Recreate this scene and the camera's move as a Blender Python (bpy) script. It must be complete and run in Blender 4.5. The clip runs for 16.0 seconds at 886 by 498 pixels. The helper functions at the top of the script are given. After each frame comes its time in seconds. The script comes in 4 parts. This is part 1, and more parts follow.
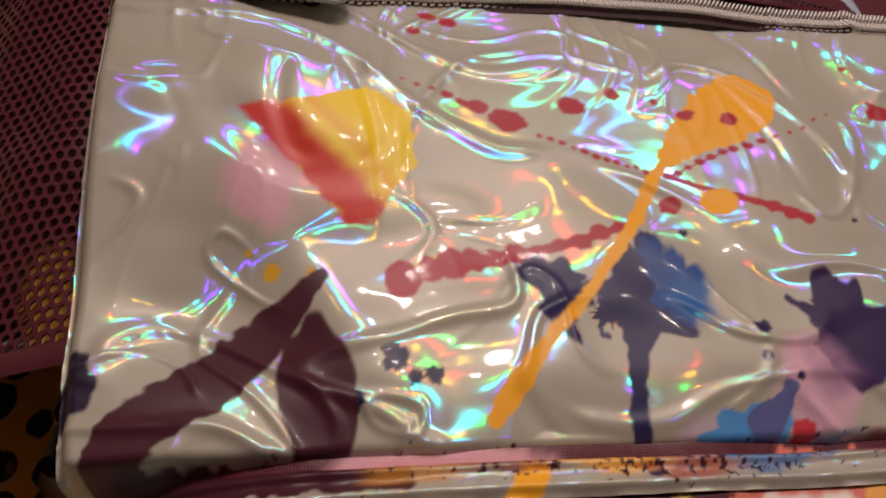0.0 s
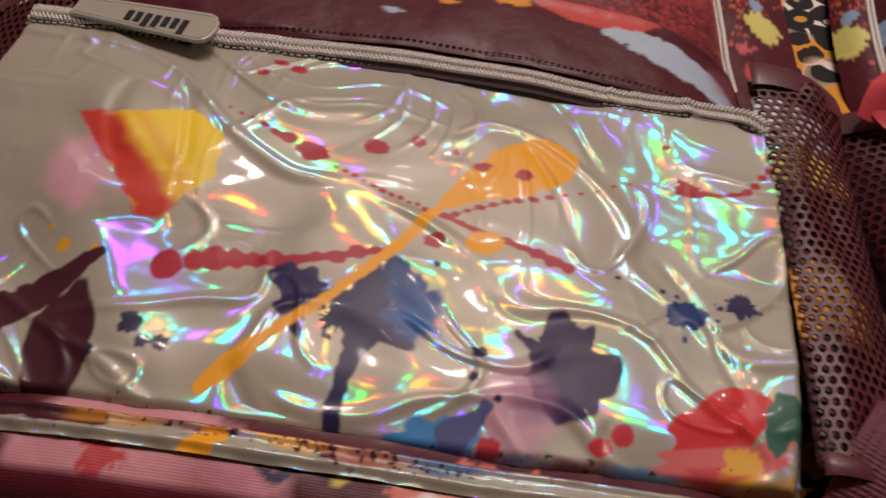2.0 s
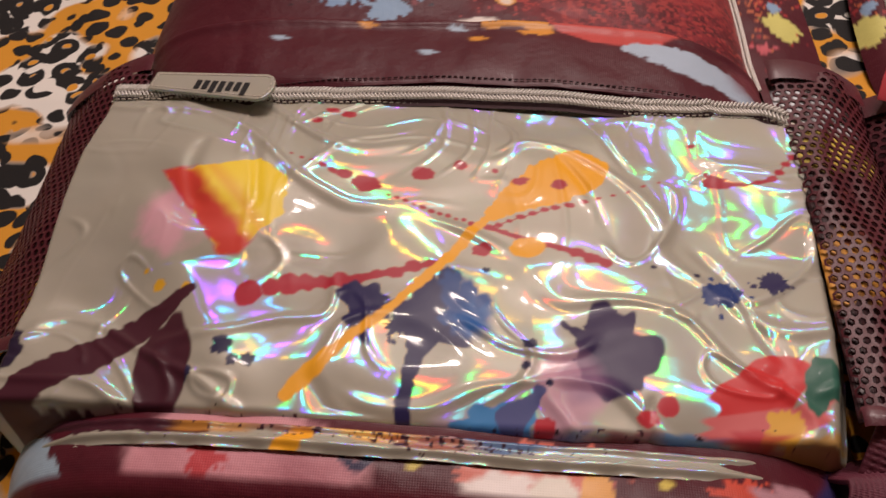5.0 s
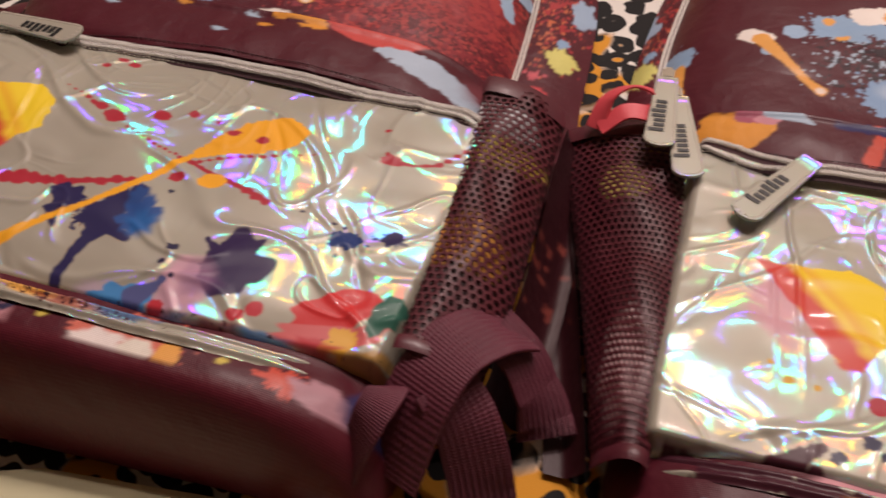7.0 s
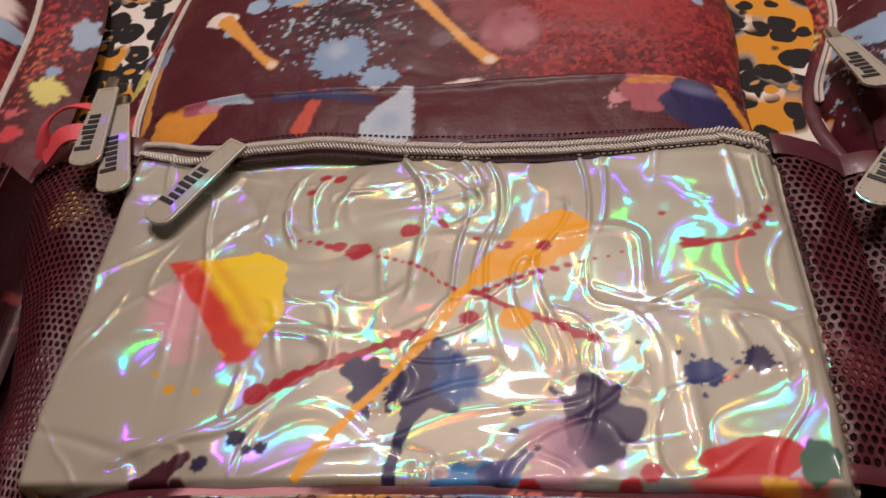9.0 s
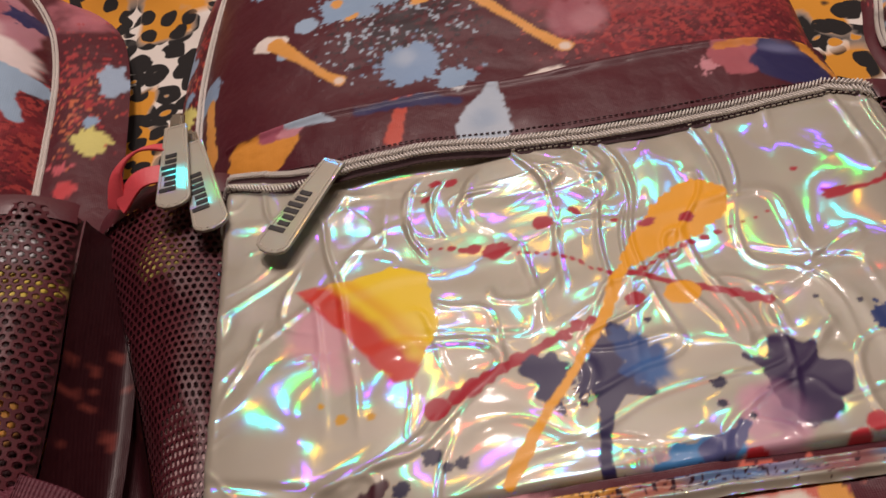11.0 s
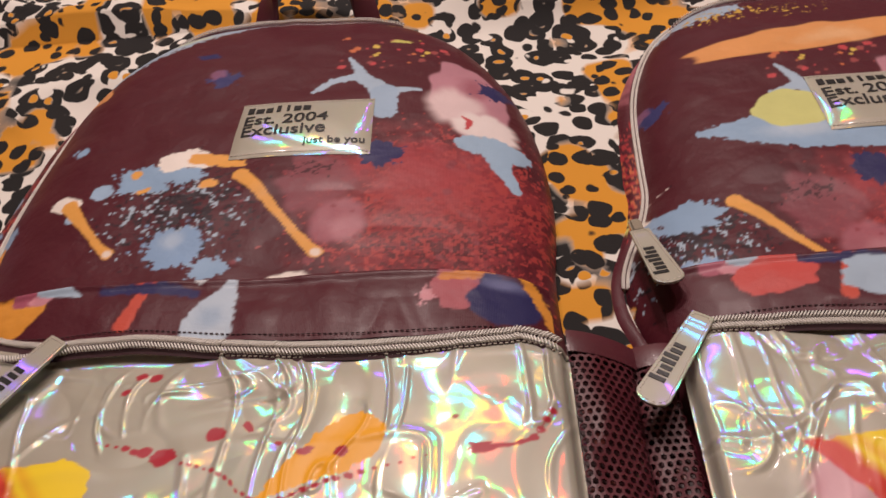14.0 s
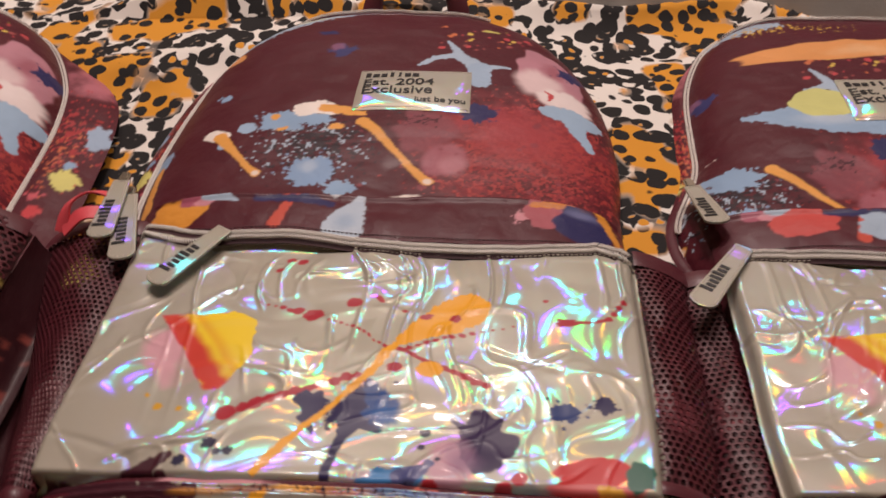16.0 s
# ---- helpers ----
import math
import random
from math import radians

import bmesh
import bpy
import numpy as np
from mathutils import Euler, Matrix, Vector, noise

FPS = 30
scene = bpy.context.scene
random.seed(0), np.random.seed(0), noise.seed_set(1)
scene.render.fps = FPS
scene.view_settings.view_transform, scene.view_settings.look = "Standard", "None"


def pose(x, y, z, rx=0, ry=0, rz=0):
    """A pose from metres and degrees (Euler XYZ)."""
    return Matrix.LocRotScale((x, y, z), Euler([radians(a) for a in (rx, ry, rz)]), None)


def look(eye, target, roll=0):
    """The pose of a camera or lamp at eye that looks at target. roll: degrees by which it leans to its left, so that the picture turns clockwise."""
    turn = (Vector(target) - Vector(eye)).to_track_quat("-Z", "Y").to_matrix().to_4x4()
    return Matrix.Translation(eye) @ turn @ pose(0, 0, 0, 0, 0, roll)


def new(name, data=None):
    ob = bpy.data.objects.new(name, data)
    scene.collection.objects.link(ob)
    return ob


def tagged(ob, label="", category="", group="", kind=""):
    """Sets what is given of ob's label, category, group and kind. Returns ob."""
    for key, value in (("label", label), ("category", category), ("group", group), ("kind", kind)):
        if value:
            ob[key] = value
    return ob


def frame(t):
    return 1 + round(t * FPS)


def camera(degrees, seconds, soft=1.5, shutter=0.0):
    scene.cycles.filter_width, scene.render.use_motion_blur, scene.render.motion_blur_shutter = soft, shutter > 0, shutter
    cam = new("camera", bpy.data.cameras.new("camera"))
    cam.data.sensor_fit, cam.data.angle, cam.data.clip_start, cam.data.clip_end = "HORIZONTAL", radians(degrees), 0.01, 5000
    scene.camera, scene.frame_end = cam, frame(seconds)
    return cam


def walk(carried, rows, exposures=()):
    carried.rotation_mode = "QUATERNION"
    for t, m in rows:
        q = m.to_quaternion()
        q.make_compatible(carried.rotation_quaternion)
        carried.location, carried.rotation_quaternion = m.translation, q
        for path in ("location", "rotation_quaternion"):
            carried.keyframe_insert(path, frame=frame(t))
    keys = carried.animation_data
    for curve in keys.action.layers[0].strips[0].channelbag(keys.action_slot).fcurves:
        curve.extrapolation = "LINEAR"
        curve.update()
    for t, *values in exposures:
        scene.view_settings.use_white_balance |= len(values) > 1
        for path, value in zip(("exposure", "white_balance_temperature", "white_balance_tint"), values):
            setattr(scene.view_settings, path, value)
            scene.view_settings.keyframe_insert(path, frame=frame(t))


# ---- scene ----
cam = camera(55.0, 16.0, soft=1.6, shutter=0.3)
METRES, EYE, TILT, LEAN, TURN = 1.2, 0.28, -58.0, 0.0, 0.0
PATH = [
    (0, (-0.016, 0.011, 0.272), (0.144, 1.032, -1.44), 8.9),
    (0.5, (-0.021, 0.006, 0.263), (0.106, 0.988, -1.475), 10.8),
    (1, (0.002, 0.003, 0.271), (0.107, 0.962, -1.481), 13.4),
    (1.5, (0.05, -0.003, 0.297), (-0.041, 1.008, -1.426), 5.9),
    (2, (0.099, -0.019, 0.292), (-0.069, 1.162, -1.313), 2.2),
    (2.5, (0.137, -0.028, 0.293), (-0.041, 1.171, -1.297), -0.3),
    (3, (0.166, -0.038, 0.302), (-0.02, 1.163, -1.287), -1.3),
    (3.5, (0.176, -0.042, 0.302), (-0.005, 1.162, -1.285), -2.8),
    (4, (0.138, -0.032, 0.301), (-0.044, 1.189, -1.272), -5.0),
    (4.2, (0.109, -0.028, 0.293), (-0.096, 1.214, -1.261), -8.1),
    (6.3, (0.182, -0.083, 0.339), (-0.316, 1.122, -1.177), -5.3),
    (6.5, (0.218, -0.083, 0.328), (-0.286, 1.152, -1.162), -4.9),
    (7, (0.297, -0.082, 0.327), (-0.213, 1.174, -1.143), -4.6),
    (7.5, (0.378, -0.063, 0.323), (-0.149, 1.206, -1.13), -4.9),
    (8, (0.426, -0.044, 0.315), (-0.095, 1.23, -1.136), -5.7),
    (8.5, (0.489, -0.022, 0.297), (0.075, 1.252, -1.188), -11.9),
    (8.7, (0.507, -0.021, 0.296), (0.17, 1.25, -1.21), -11.5),
    (10.8, (0.428, -0.014, 0.292), (0.288, 1.308, -1.203), -15.9),
    (11, (0.42, -0.019, 0.293), (0.287, 1.301, -1.203), -15.5),
    (11.5, (0.409, -0.028, 0.309), (0.321, 1.29, -1.193), -2.0),
    (12, (0.437, -0.027, 0.329), (0.369, 1.355, -1.115), 1.0),
    (12.5, (0.462, -0.013, 0.333), (0.4, 1.396, -1.085), 1.5),
    (13, (0.493, 0.013, 0.331), (0.388, 1.434, -1.072), 0.2),
    (13.5, (0.548, 0.011, 0.331), (0.439, 1.454, -1.049), -1.3),
    (14, (0.568, 0.002, 0.334), (0.439, 1.456, -1.033), -7.4),
    (14.5, (0.541, -0.003, 0.332), (0.414, 1.466, -1.019), -11.5),
    (15, (0.513, -0.026, 0.332), (0.385, 1.456, -1.005), -12.5),
    (15.5, (0.489, -0.075, 0.345), (0.367, 1.428, -0.969), -10.1),
    (16, (0.523, -0.118, 0.354), (0.373, 1.4, -0.939), -3.5),
]
walk(cam, [(t, look(eye, target, roll)) for t, eye, target, roll in PATH],
     exposures=((0, -0.14), (2.5, -0.22), (4.0, -0.12), (6.5, 0.18), (8.0, -0.05), (11.0, -0.15), (13.0, -0.03), (16.0, 0.0)))

# ---- light: a warm lit bedroom ----
world = bpy.data.worlds.new("world")
scene.world = world
world.use_nodes = True
world.node_tree.nodes["Background"].inputs[0].default_value = (1.0, 0.82, 0.62, 1)
world.node_tree.nodes["Background"].inputs[1].default_value = 0.02
LAMP_TINT = (1.0, 0.82, 0.765)
LAMPS = ((-0.05, 1.10), (0.75, 0.95), (0.35, 1.80), (1.45, 1.25))
for lx, ly in LAMPS:
    spot = bpy.data.lights.new("downlight_light", "AREA")
    spot.shape, spot.size, spot.energy, spot.color = "DISK", 0.09, 10.5, LAMP_TINT
    new("downlight_light", spot).location = (lx, ly, 2.27)
# added overhead fill from behind the bags; no such fixture is known
glow = bpy.data.lights.new("overhead_fill_light", "AREA")
glow.shape, glow.size, glow.energy, glow.color = "DISK", 0.20, 16.0, LAMP_TINT
new("overhead_fill_light", glow).matrix_world = look((0.5, 1.25, 2.2), (0.4, 0.5, 0))


# ---- materials ----
def lin(code):
    """Linear colour from a hex code."""
    out = []
    for i in (0, 2, 4):
        c = int(code[i:i + 2], 16) / 255
        out.append(c / 12.92 if c <= 0.04045 else ((c + 0.055) / 1.055) ** 2.4)
    return np.array(out)


def material(name):
    m = bpy.data.materials.new(name)
    m.use_nodes = True
    n = m.node_tree.nodes
    return m, n, m.node_tree.links, n["Principled BSDF"]


def node(n, kind, **values):
    nd = n.new(kind)
    for key, v in values.items():
        if key in ("operation", "blend_type", "data_type", "feature", "attribute_name", "noise_dimensions", "wave_type", "bands_direction", "distance", "label"):
            if key == "operation":
                nd.operation = v
            elif key == "blend_type":
                nd.blend_type = v
            elif key == "data_type":
                nd.data_type = v
            elif key == "feature":
                nd.feature = v
            elif key == "attribute_name":
                nd.attribute_name = v
            elif key == "bands_direction":
                nd.bands_direction = v
        else:
            nd.inputs[key.replace("_", " ")].default_value = v
    return nd


def add_bump(n, l, bsdf, source, strength=0.3, depth=0.001):
    b = n.new("ShaderNodeBump")
    b.inputs["Strength"].default_value, b.inputs["Distance"].default_value = strength, depth
    l.new(source, b.inputs["Height"])
    l.new(b.outputs[0], bsdf.inputs["Normal"])
    return b


def plain(name, code, rough=0.5, metal=0.0, grain=600, bump=0.25, vary=0.25, coat=0.0):
    """A surface of one colour with grain and uneven tone."""
    m, n, l, b = material(name)
    co = n.new("ShaderNodeTexCoord")
    fine = node(n, "ShaderNodeTexNoise", Scale=grain, Detail=3.0)
    broad = node(n, "ShaderNodeTexNoise", Scale=grain / 20, Detail=4.0)
    l.new(co.outputs["Object"], fine.inputs["Vector"])
    l.new(co.outputs["Object"], broad.inputs["Vector"])
    mix = n.new("ShaderNodeMix")
    mix.data_type = "RGBA"
    c = lin(code)
    mix.inputs["A"].default_value = (*(c * (1 - vary)), 1)
    mix.inputs["B"].default_value = (*np.minimum(c * (1 + vary), 1), 1)
    l.new(broad.outputs[0], mix.inputs["Factor"])
    l.new(mix.outputs["Result"], b.inputs["Base Color"])
    b.inputs["Roughness"].default_value, b.inputs["Metallic"].default_value = rough, metal
    b.inputs["Coat Weight"].default_value, b.inputs["Coat Roughness"].default_value = coat, 0.2
    add_bump(n, l, b, fine.outputs[0], bump, 0.0006)
    return m


def printed_fabric():
    """Coated polyester with a printed pattern in the colour layer, and a fine weave."""
    m, n, l, b = material("printed_fabric")
    co = n.new("ShaderNodeTexCoord")
    ink = node(n, "ShaderNodeAttribute", attribute_name="print")
    tone = node(n, "ShaderNodeTexNoise", Scale=35.0, Detail=5.0)
    l.new(co.outputs["Object"], tone.inputs["Vector"])
    ramp = node(n, "ShaderNodeMapRange", To_Min=0.85, To_Max=1.15)
    l.new(tone.outputs[0], ramp.inputs["Value"])
    mul = n.new("ShaderNodeVectorMath")
    mul.operation = "SCALE"
    l.new(ink.outputs["Color"], mul.inputs[0])
    l.new(ramp.outputs[0], mul.inputs["Scale"])
    l.new(mul.outputs[0], b.inputs["Base Color"])
    b.inputs["Roughness"].default_value = 0.45
    b.inputs["Specular IOR Level"].default_value = 0.26
    b.inputs["Coat Weight"].default_value, b.inputs["Coat Roughness"].default_value = 0.09, 0.22
    wave1 = node(n, "ShaderNodeTexWave", bands_direction="X", Scale=380.0, Distortion=0.4)
    wave2 = node(n, "ShaderNodeTexWave", bands_direction="Y", Scale=380.0, Distortion=0.4)
    crease = node(n, "ShaderNodeTexNoise", Scale=60.0, Detail=3.0)
    for w in (wave1, wave2, crease):
        l.new(co.outputs["Object"], w.inputs["Vector"])
    both = node(n, "ShaderNodeMath", operation="ADD")
    l.new(wave1.outputs["Fac"], both.inputs[0])
    l.new(wave2.outputs["Fac"], both.inputs[1])
    first = n.new("ShaderNodeBump")
    first.inputs["Strength"].default_value, first.inputs["Distance"].default_value = 0.35, 0.004
    l.new(crease.outputs[0], first.inputs["Height"])
    second = add_bump(n, l, b, both.outputs[0], 0.15, 0.0003)
    l.new(first.outputs[0], second.inputs["Normal"])
    return m


def holo_vinyl(name, use_print):
    """Silver rainbow foil under clear vinyl: a grey mirror-like ground, and for each colour a lobe bent a little further, as a grating bends it."""
    m, n, l, b = material(name)
    co = n.new("ShaderNodeTexCoord")
    geo = n.new("ShaderNodeNewGeometry")
    soft = node(n, "ShaderNodeTexNoise", Scale=45.0, Detail=3.0)
    l.new(co.outputs["Object"], soft.inputs["Vector"])
    bump = n.new("ShaderNodeBump")
    bump.inputs["Strength"].default_value, bump.inputs["Distance"].default_value = 0.09, 0.0020
    l.new(soft.outputs[0], bump.inputs["Height"])
    b.inputs["Base Color"].default_value = (*lin("aca596"), 1)
    b.inputs["Metallic"].default_value, b.inputs["Roughness"].default_value = 0.10, 0.42
    b.inputs["Specular IOR Level"].default_value = 0.4
    b.inputs["Coat Weight"].default_value, b.inputs["Coat Roughness"].default_value = 0.24, 0.045
    l.new(bump.outputs[0], b.inputs["Normal"])
    l.new(bump.outputs[0], b.inputs["Coat Normal"])
    total = b.outputs[0]
    swirl = node(n, "ShaderNodeTexNoise", Scale=14.0, Detail=1.0)
    l.new(co.outputs["Object"], swirl.inputs["Vector"])
    centre = node(n, "ShaderNodeVectorMath", operation="SUBTRACT")
    l.new(swirl.outputs["Color"], centre.inputs[0])
    centre.inputs[1].default_value = (0.5, 0.5, 0.5)
    grain = node(n, "ShaderNodeVectorMath", operation="NORMALIZE")
    l.new(centre.outputs[0], grain.inputs[0])
    for hue, off, weight in HUES:
        shift = node(n, "ShaderNodeVectorMath", operation="SCALE")
        l.new(grain.outputs[0], shift.inputs[0])
        shift.inputs["Scale"].default_value = off
        lean = node(n, "ShaderNodeVectorMath", operation="ADD")
        l.new(bump.outputs[0], lean.inputs[0])
        l.new(shift.outputs[0], lean.inputs[1])
        unit = node(n, "ShaderNodeVectorMath", operation="NORMALIZE")
        l.new(lean.outputs[0], unit.inputs[0])
        g = n.new("ShaderNodeBsdfAnisotropic")
        g.inputs["Color"].default_value = (*(lin(hue) * weight), 1)
        g.inputs["Roughness"].default_value = 0.11
        l.new(unit.outputs[0], g.inputs["Normal"])
        add = n.new("ShaderNodeAddShader")
        l.new(total, add.inputs[0])
        l.new(g.outputs[0], add.inputs[1])
        total = add.outputs[0]
    out = n["Material Output"]
    if use_print:
        ink = node(n, "ShaderNodeAttribute", attribute_name="print")
        paint = n.new("ShaderNodeBsdfPrincipled")
        l.new(ink.outputs["Color"], paint.inputs["Base Color"])
        paint.inputs["Roughness"].default_value = 0.4
        paint.inputs["Coat Weight"].default_value, paint.inputs["Coat Roughness"].default_value = 0.10, 0.06
        paint.inputs["Specular IOR Level"].default_value = 0.3
        l.new(bump.outputs[0], paint.inputs["Normal"])
        l.new(bump.outputs[0], paint.inputs["Coat Normal"])
        mix = n.new("ShaderNodeMixShader")
        l.new(ink.outputs["Alpha"], mix.inputs[0])
        l.new(total, mix.inputs[1])
        l.new(paint.outputs[0], mix.inputs[2])
        total = mix.outputs[0]
    l.new(total, out.inputs["Surface"])
    return m


def leopard_fabric():
    """White and amber cotton with black animal spots."""
    m, n, l, b = material("leopard_fabric")
    co = n.new("ShaderNodeTexCoord")
    warp = node(n, "ShaderNodeTexNoise", Scale=38.0, Detail=2.0)
    l.new(co.outputs["Object"], warp.inputs["Vector"])
    sub = node(n, "ShaderNodeVectorMath", operation="SUBTRACT")
    l.new(warp.outputs["Color"], sub.inputs[0])
    sub.inputs[1].default_value = (0.5, 0.5, 0.5)
    sc = node(n, "ShaderNodeVectorMath", operation="SCALE")
    sc.inputs["Scale"].default_value = 0.014
    l.new(sub.outputs[0], sc.inputs[0])
    pos = node(n, "ShaderNodeVectorMath", operation="ADD")
    l.new(co.outputs["Object"], pos.inputs[0])
    l.new(sc.outputs[0], pos.inputs[1])

    def step(src, lo, hi, a=0.0, c=1.0):
        r = node(n, "ShaderNodeMapRange", From_Min=lo, From_Max=hi, To_Min=a, To_Max=c)
        l.new(src, r.inputs["Value"])
        return r.outputs[0]

    def mth(op, p, q):
        k = node(n, "ShaderNodeMath", operation=op)
        for i, s in enumerate((p, q)):
            if isinstance(s, float):
                k.inputs[i].default_value = s
            else:
                l.new(s, k.inputs[i])
        return k.outputs[0]

    zone = node(n, "ShaderNodeAttribute", attribute_name="print")
    amber = step(zone.outputs["Fac"], 0.50, 0.60)
    small = node(n, "ShaderNodeTexVoronoi", Scale=66.0, Randomness=0.8)
    l.new(pos.outputs[0], small.inputs["Vector"])
    spots = step(small.outputs["Distance"], 0.46, 0.49, 1.0, 0.0)
    big = node(n, "ShaderNodeTexVoronoi", Scale=58.0, Randomness=0.85)
    l.new(pos.outputs[0], big.inputs["Vector"])
    outer = step(big.outputs["Distance"], 0.57, 0.60, 1.0, 0.0)
    inner = step(big.outputs["Distance"], 0.20, 0.24, 1.0, 0.0)
    brk = node(n, "ShaderNodeTexNoise", Scale=48.0, Detail=1.0)
    l.new(co.outputs["Object"], brk.inputs["Vector"])
    broken = step(brk.outputs[0], 0.46, 0.50)
    ring = mth("MULTIPLY", mth("SUBTRACT", outer, mth("MULTIPLY", inner, broken)), step(brk.outputs[0], 0.64, 0.66, 1.0, 0.0))
    mixz = n.new("ShaderNodeMix")
    mixz.data_type = "RGBA"
    mixz.inputs["A"].default_value, mixz.inputs["B"].default_value = (*lin("e8e2da"), 1), (*lin("d9952a"), 1)
    l.new(mth("MAXIMUM", amber, mth("MULTIPLY", inner, broken)), mixz.inputs["Factor"])
    black = mth("ADD", mth("MULTIPLY", amber, spots), mth("MULTIPLY", mth("SUBTRACT", 1.0, amber), ring))
    mixb = n.new("ShaderNodeMix")
    mixb.data_type = "RGBA"
    mixb.inputs["B"].default_value = (*lin("120e0f"), 1)
    l.new(mixz.outputs["Result"], mixb.inputs["A"])
    l.new(black, mixb.inputs["Factor"])
    l.new(mixb.outputs["Result"], b.inputs["Base Color"])
    b.inputs["Roughness"].default_value = 0.85
    weave = node(n, "ShaderNodeTexNoise", Scale=900.0, Detail=2.0)
    l.new(co.outputs["Object"], weave.inputs["Vector"])
    add_bump(n, l, b, weave.outputs[0], 0.3, 0.0005)
    return m


HUES = (("ff2000", 0.105, 0.007), ("ffc800", 0.148, 0.011), ("00ff50", 0.200, 0.019), ("00f4ff", 0.255, 0.034), ("5a28ff", 0.325, 0.032),
        ("ffd000", -0.140, 0.007), ("00ffb8", -0.200, 0.027), ("10a0ff", -0.255, 0.020), ("8a30ff", -0.320, 0.030))
FABRIC = printed_fabric()
VINYL = holo_vinyl("holographic_vinyl", True)
FOIL = holo_vinyl("holographic_foil", False)
MAROON = plain("maroon_nylon", "561f2b", 0.45, grain=900, coat=0.15)
MESH = plain("maroon_mesh", "541a26", 0.5, grain=1200, coat=0.04)
WEB = plain("maroon_webbing", "622738", 0.6, grain=1500, bump=0.5)
TAPE = plain("dark_zip_tape", "3c1a22", 0.7, grain=1500)
SILVER = plain("silver_coil", "f2eee8", 0.38, 0.0, grain=800, bump=0.05, vary=0.08)
CHROME = plain("worn_chrome", "c9c6c0", 0.18, 1.0, grain=500, bump=0.05, vary=0.1)
RED = plain("coral_ribbon", "e0505a", 0.5, grain=900)
INK = plain("black_ink", "16161a", 0.45, grain=900, vary=0.1)
THREAD = plain("grey_thread", "c8beb2", 0.6, grain=900)
LEOPARD = leopard_fabric()
WALLPAINT = plain("warm_white_paint", "b0a492", 0.8, grain=60, bump=0.1, vary=0.05)
GREY = plain("grey_cloth", "8e8a84", 0.8, grain=500)
CREAM = plain("cream_cloth", "d9d2ad", 0.7, grain=500)
FLOORWOOD = plain("brown_floor", "6b4c36", 0.5, grain=90)


# ---- helpers for meshes ----
TABLES = {}


def vnoise(x, y, seed=0):
    """Smooth lattice noise, -1 to 1."""
    if seed not in TABLES:
        TABLES[seed] = np.random.RandomState(seed).uniform(-1, 1, (128, 128))
    table = TABLES[seed]
    xi, yi = np.floor(x).astype(int), np.floor(y).astype(int)
    fx, fy = x - xi, y - yi
    fx, fy = fx ** 3 * (fx * (fx * 6 - 15) + 10), fy ** 3 * (fy * (fy * 6 - 15) + 10)
    g = lambda i, j: table[(xi + i) % 128, (yi + j) % 128]
    return (g(0, 0) * (1 - fx) + g(1, 0) * fx) * (1 - fy) + (g(0, 1) * (1 - fx) + g(1, 1) * fx) * fy


def fbm(x, y, seed=0, octaves=4):
    return sum(vnoise(x * 2 ** k, y * 2 ** k, seed + k) / 2 ** k for k in range(octaves)) / 1.6


def smooth(lo, hi, v):
    t = np.clip((v - lo) / (hi - lo), 0, 1)
    return t * t * (3 - 2 * t)


def part(name, bm, mat, parent, label=""):
    """One mesh object under a thing or a part."""
    me = bm
    if isinstance(bm, bmesh.types.BMesh):
        me = bpy.data.meshes.new(name)
        bm.to_mesh(me)
        bm.free()
    for mt in (mat if isinstance(mat, (list, tuple)) else [mat]):
        if mt is not None and len(me.materials) < (len(mat) if isinstance(mat, (list, tuple)) else 1):
            me.materials.append(mt)
    ob = new(name, me)
    ob.parent = parent
    if label:
        ob["label"] = label
    if name in ("stitching", "hem_stitching", "flap_stitching", "zip_teeth", "main_zip_teeth", "printed_mark"):
        ob["kind"] = "stuff"
    return ob


def sheet(name, P, colours=None, closed_u=False):
    """A smooth grid mesh from an array (rows, columns, 3), with the printed colours if given (rows, columns, 4)."""
    r, c = P.shape[:2]
    idx = np.arange(r * c).reshape(r, c)
    a, b = idx[:-1, :-1], idx[:-1, 1:]
    d, e = idx[1:, :-1], idx[1:, 1:]
    faces = np.stack([a, b, e, d], -1).reshape(-1, 4)
    if closed_u:
        faces = np.concatenate([faces, np.stack([idx[:-1, -1], idx[:-1, 0], idx[1:, 0], idx[1:, -1]], -1).reshape(-1, 4)])
    me = bpy.data.meshes.new(name)
    me.vertices.add(r * c)
    me.vertices.foreach_set("co", P.reshape(-1).astype(np.float32))
    me.loops.add(len(faces) * 4)
    me.loops.foreach_set("vertex_index", faces.reshape(-1).astype(np.int32))
    me.polygons.add(len(faces))
    me.polygons.foreach_set("loop_start", np.arange(0, len(faces) * 4, 4, dtype=np.int32))
    me.polygons.foreach_set("loop_total", np.full(len(faces), 4, dtype=np.int32))
    me.update(calc_edges=True)
    me.polygons.foreach_set("use_smooth", np.ones(len(faces), dtype=bool))
    if colours is not None:
        layer = me.attributes.new("print", "FLOAT_COLOR", "POINT")
        layer.data.foreach_set("color", colours.reshape(-1).astype(np.float32))
    return me


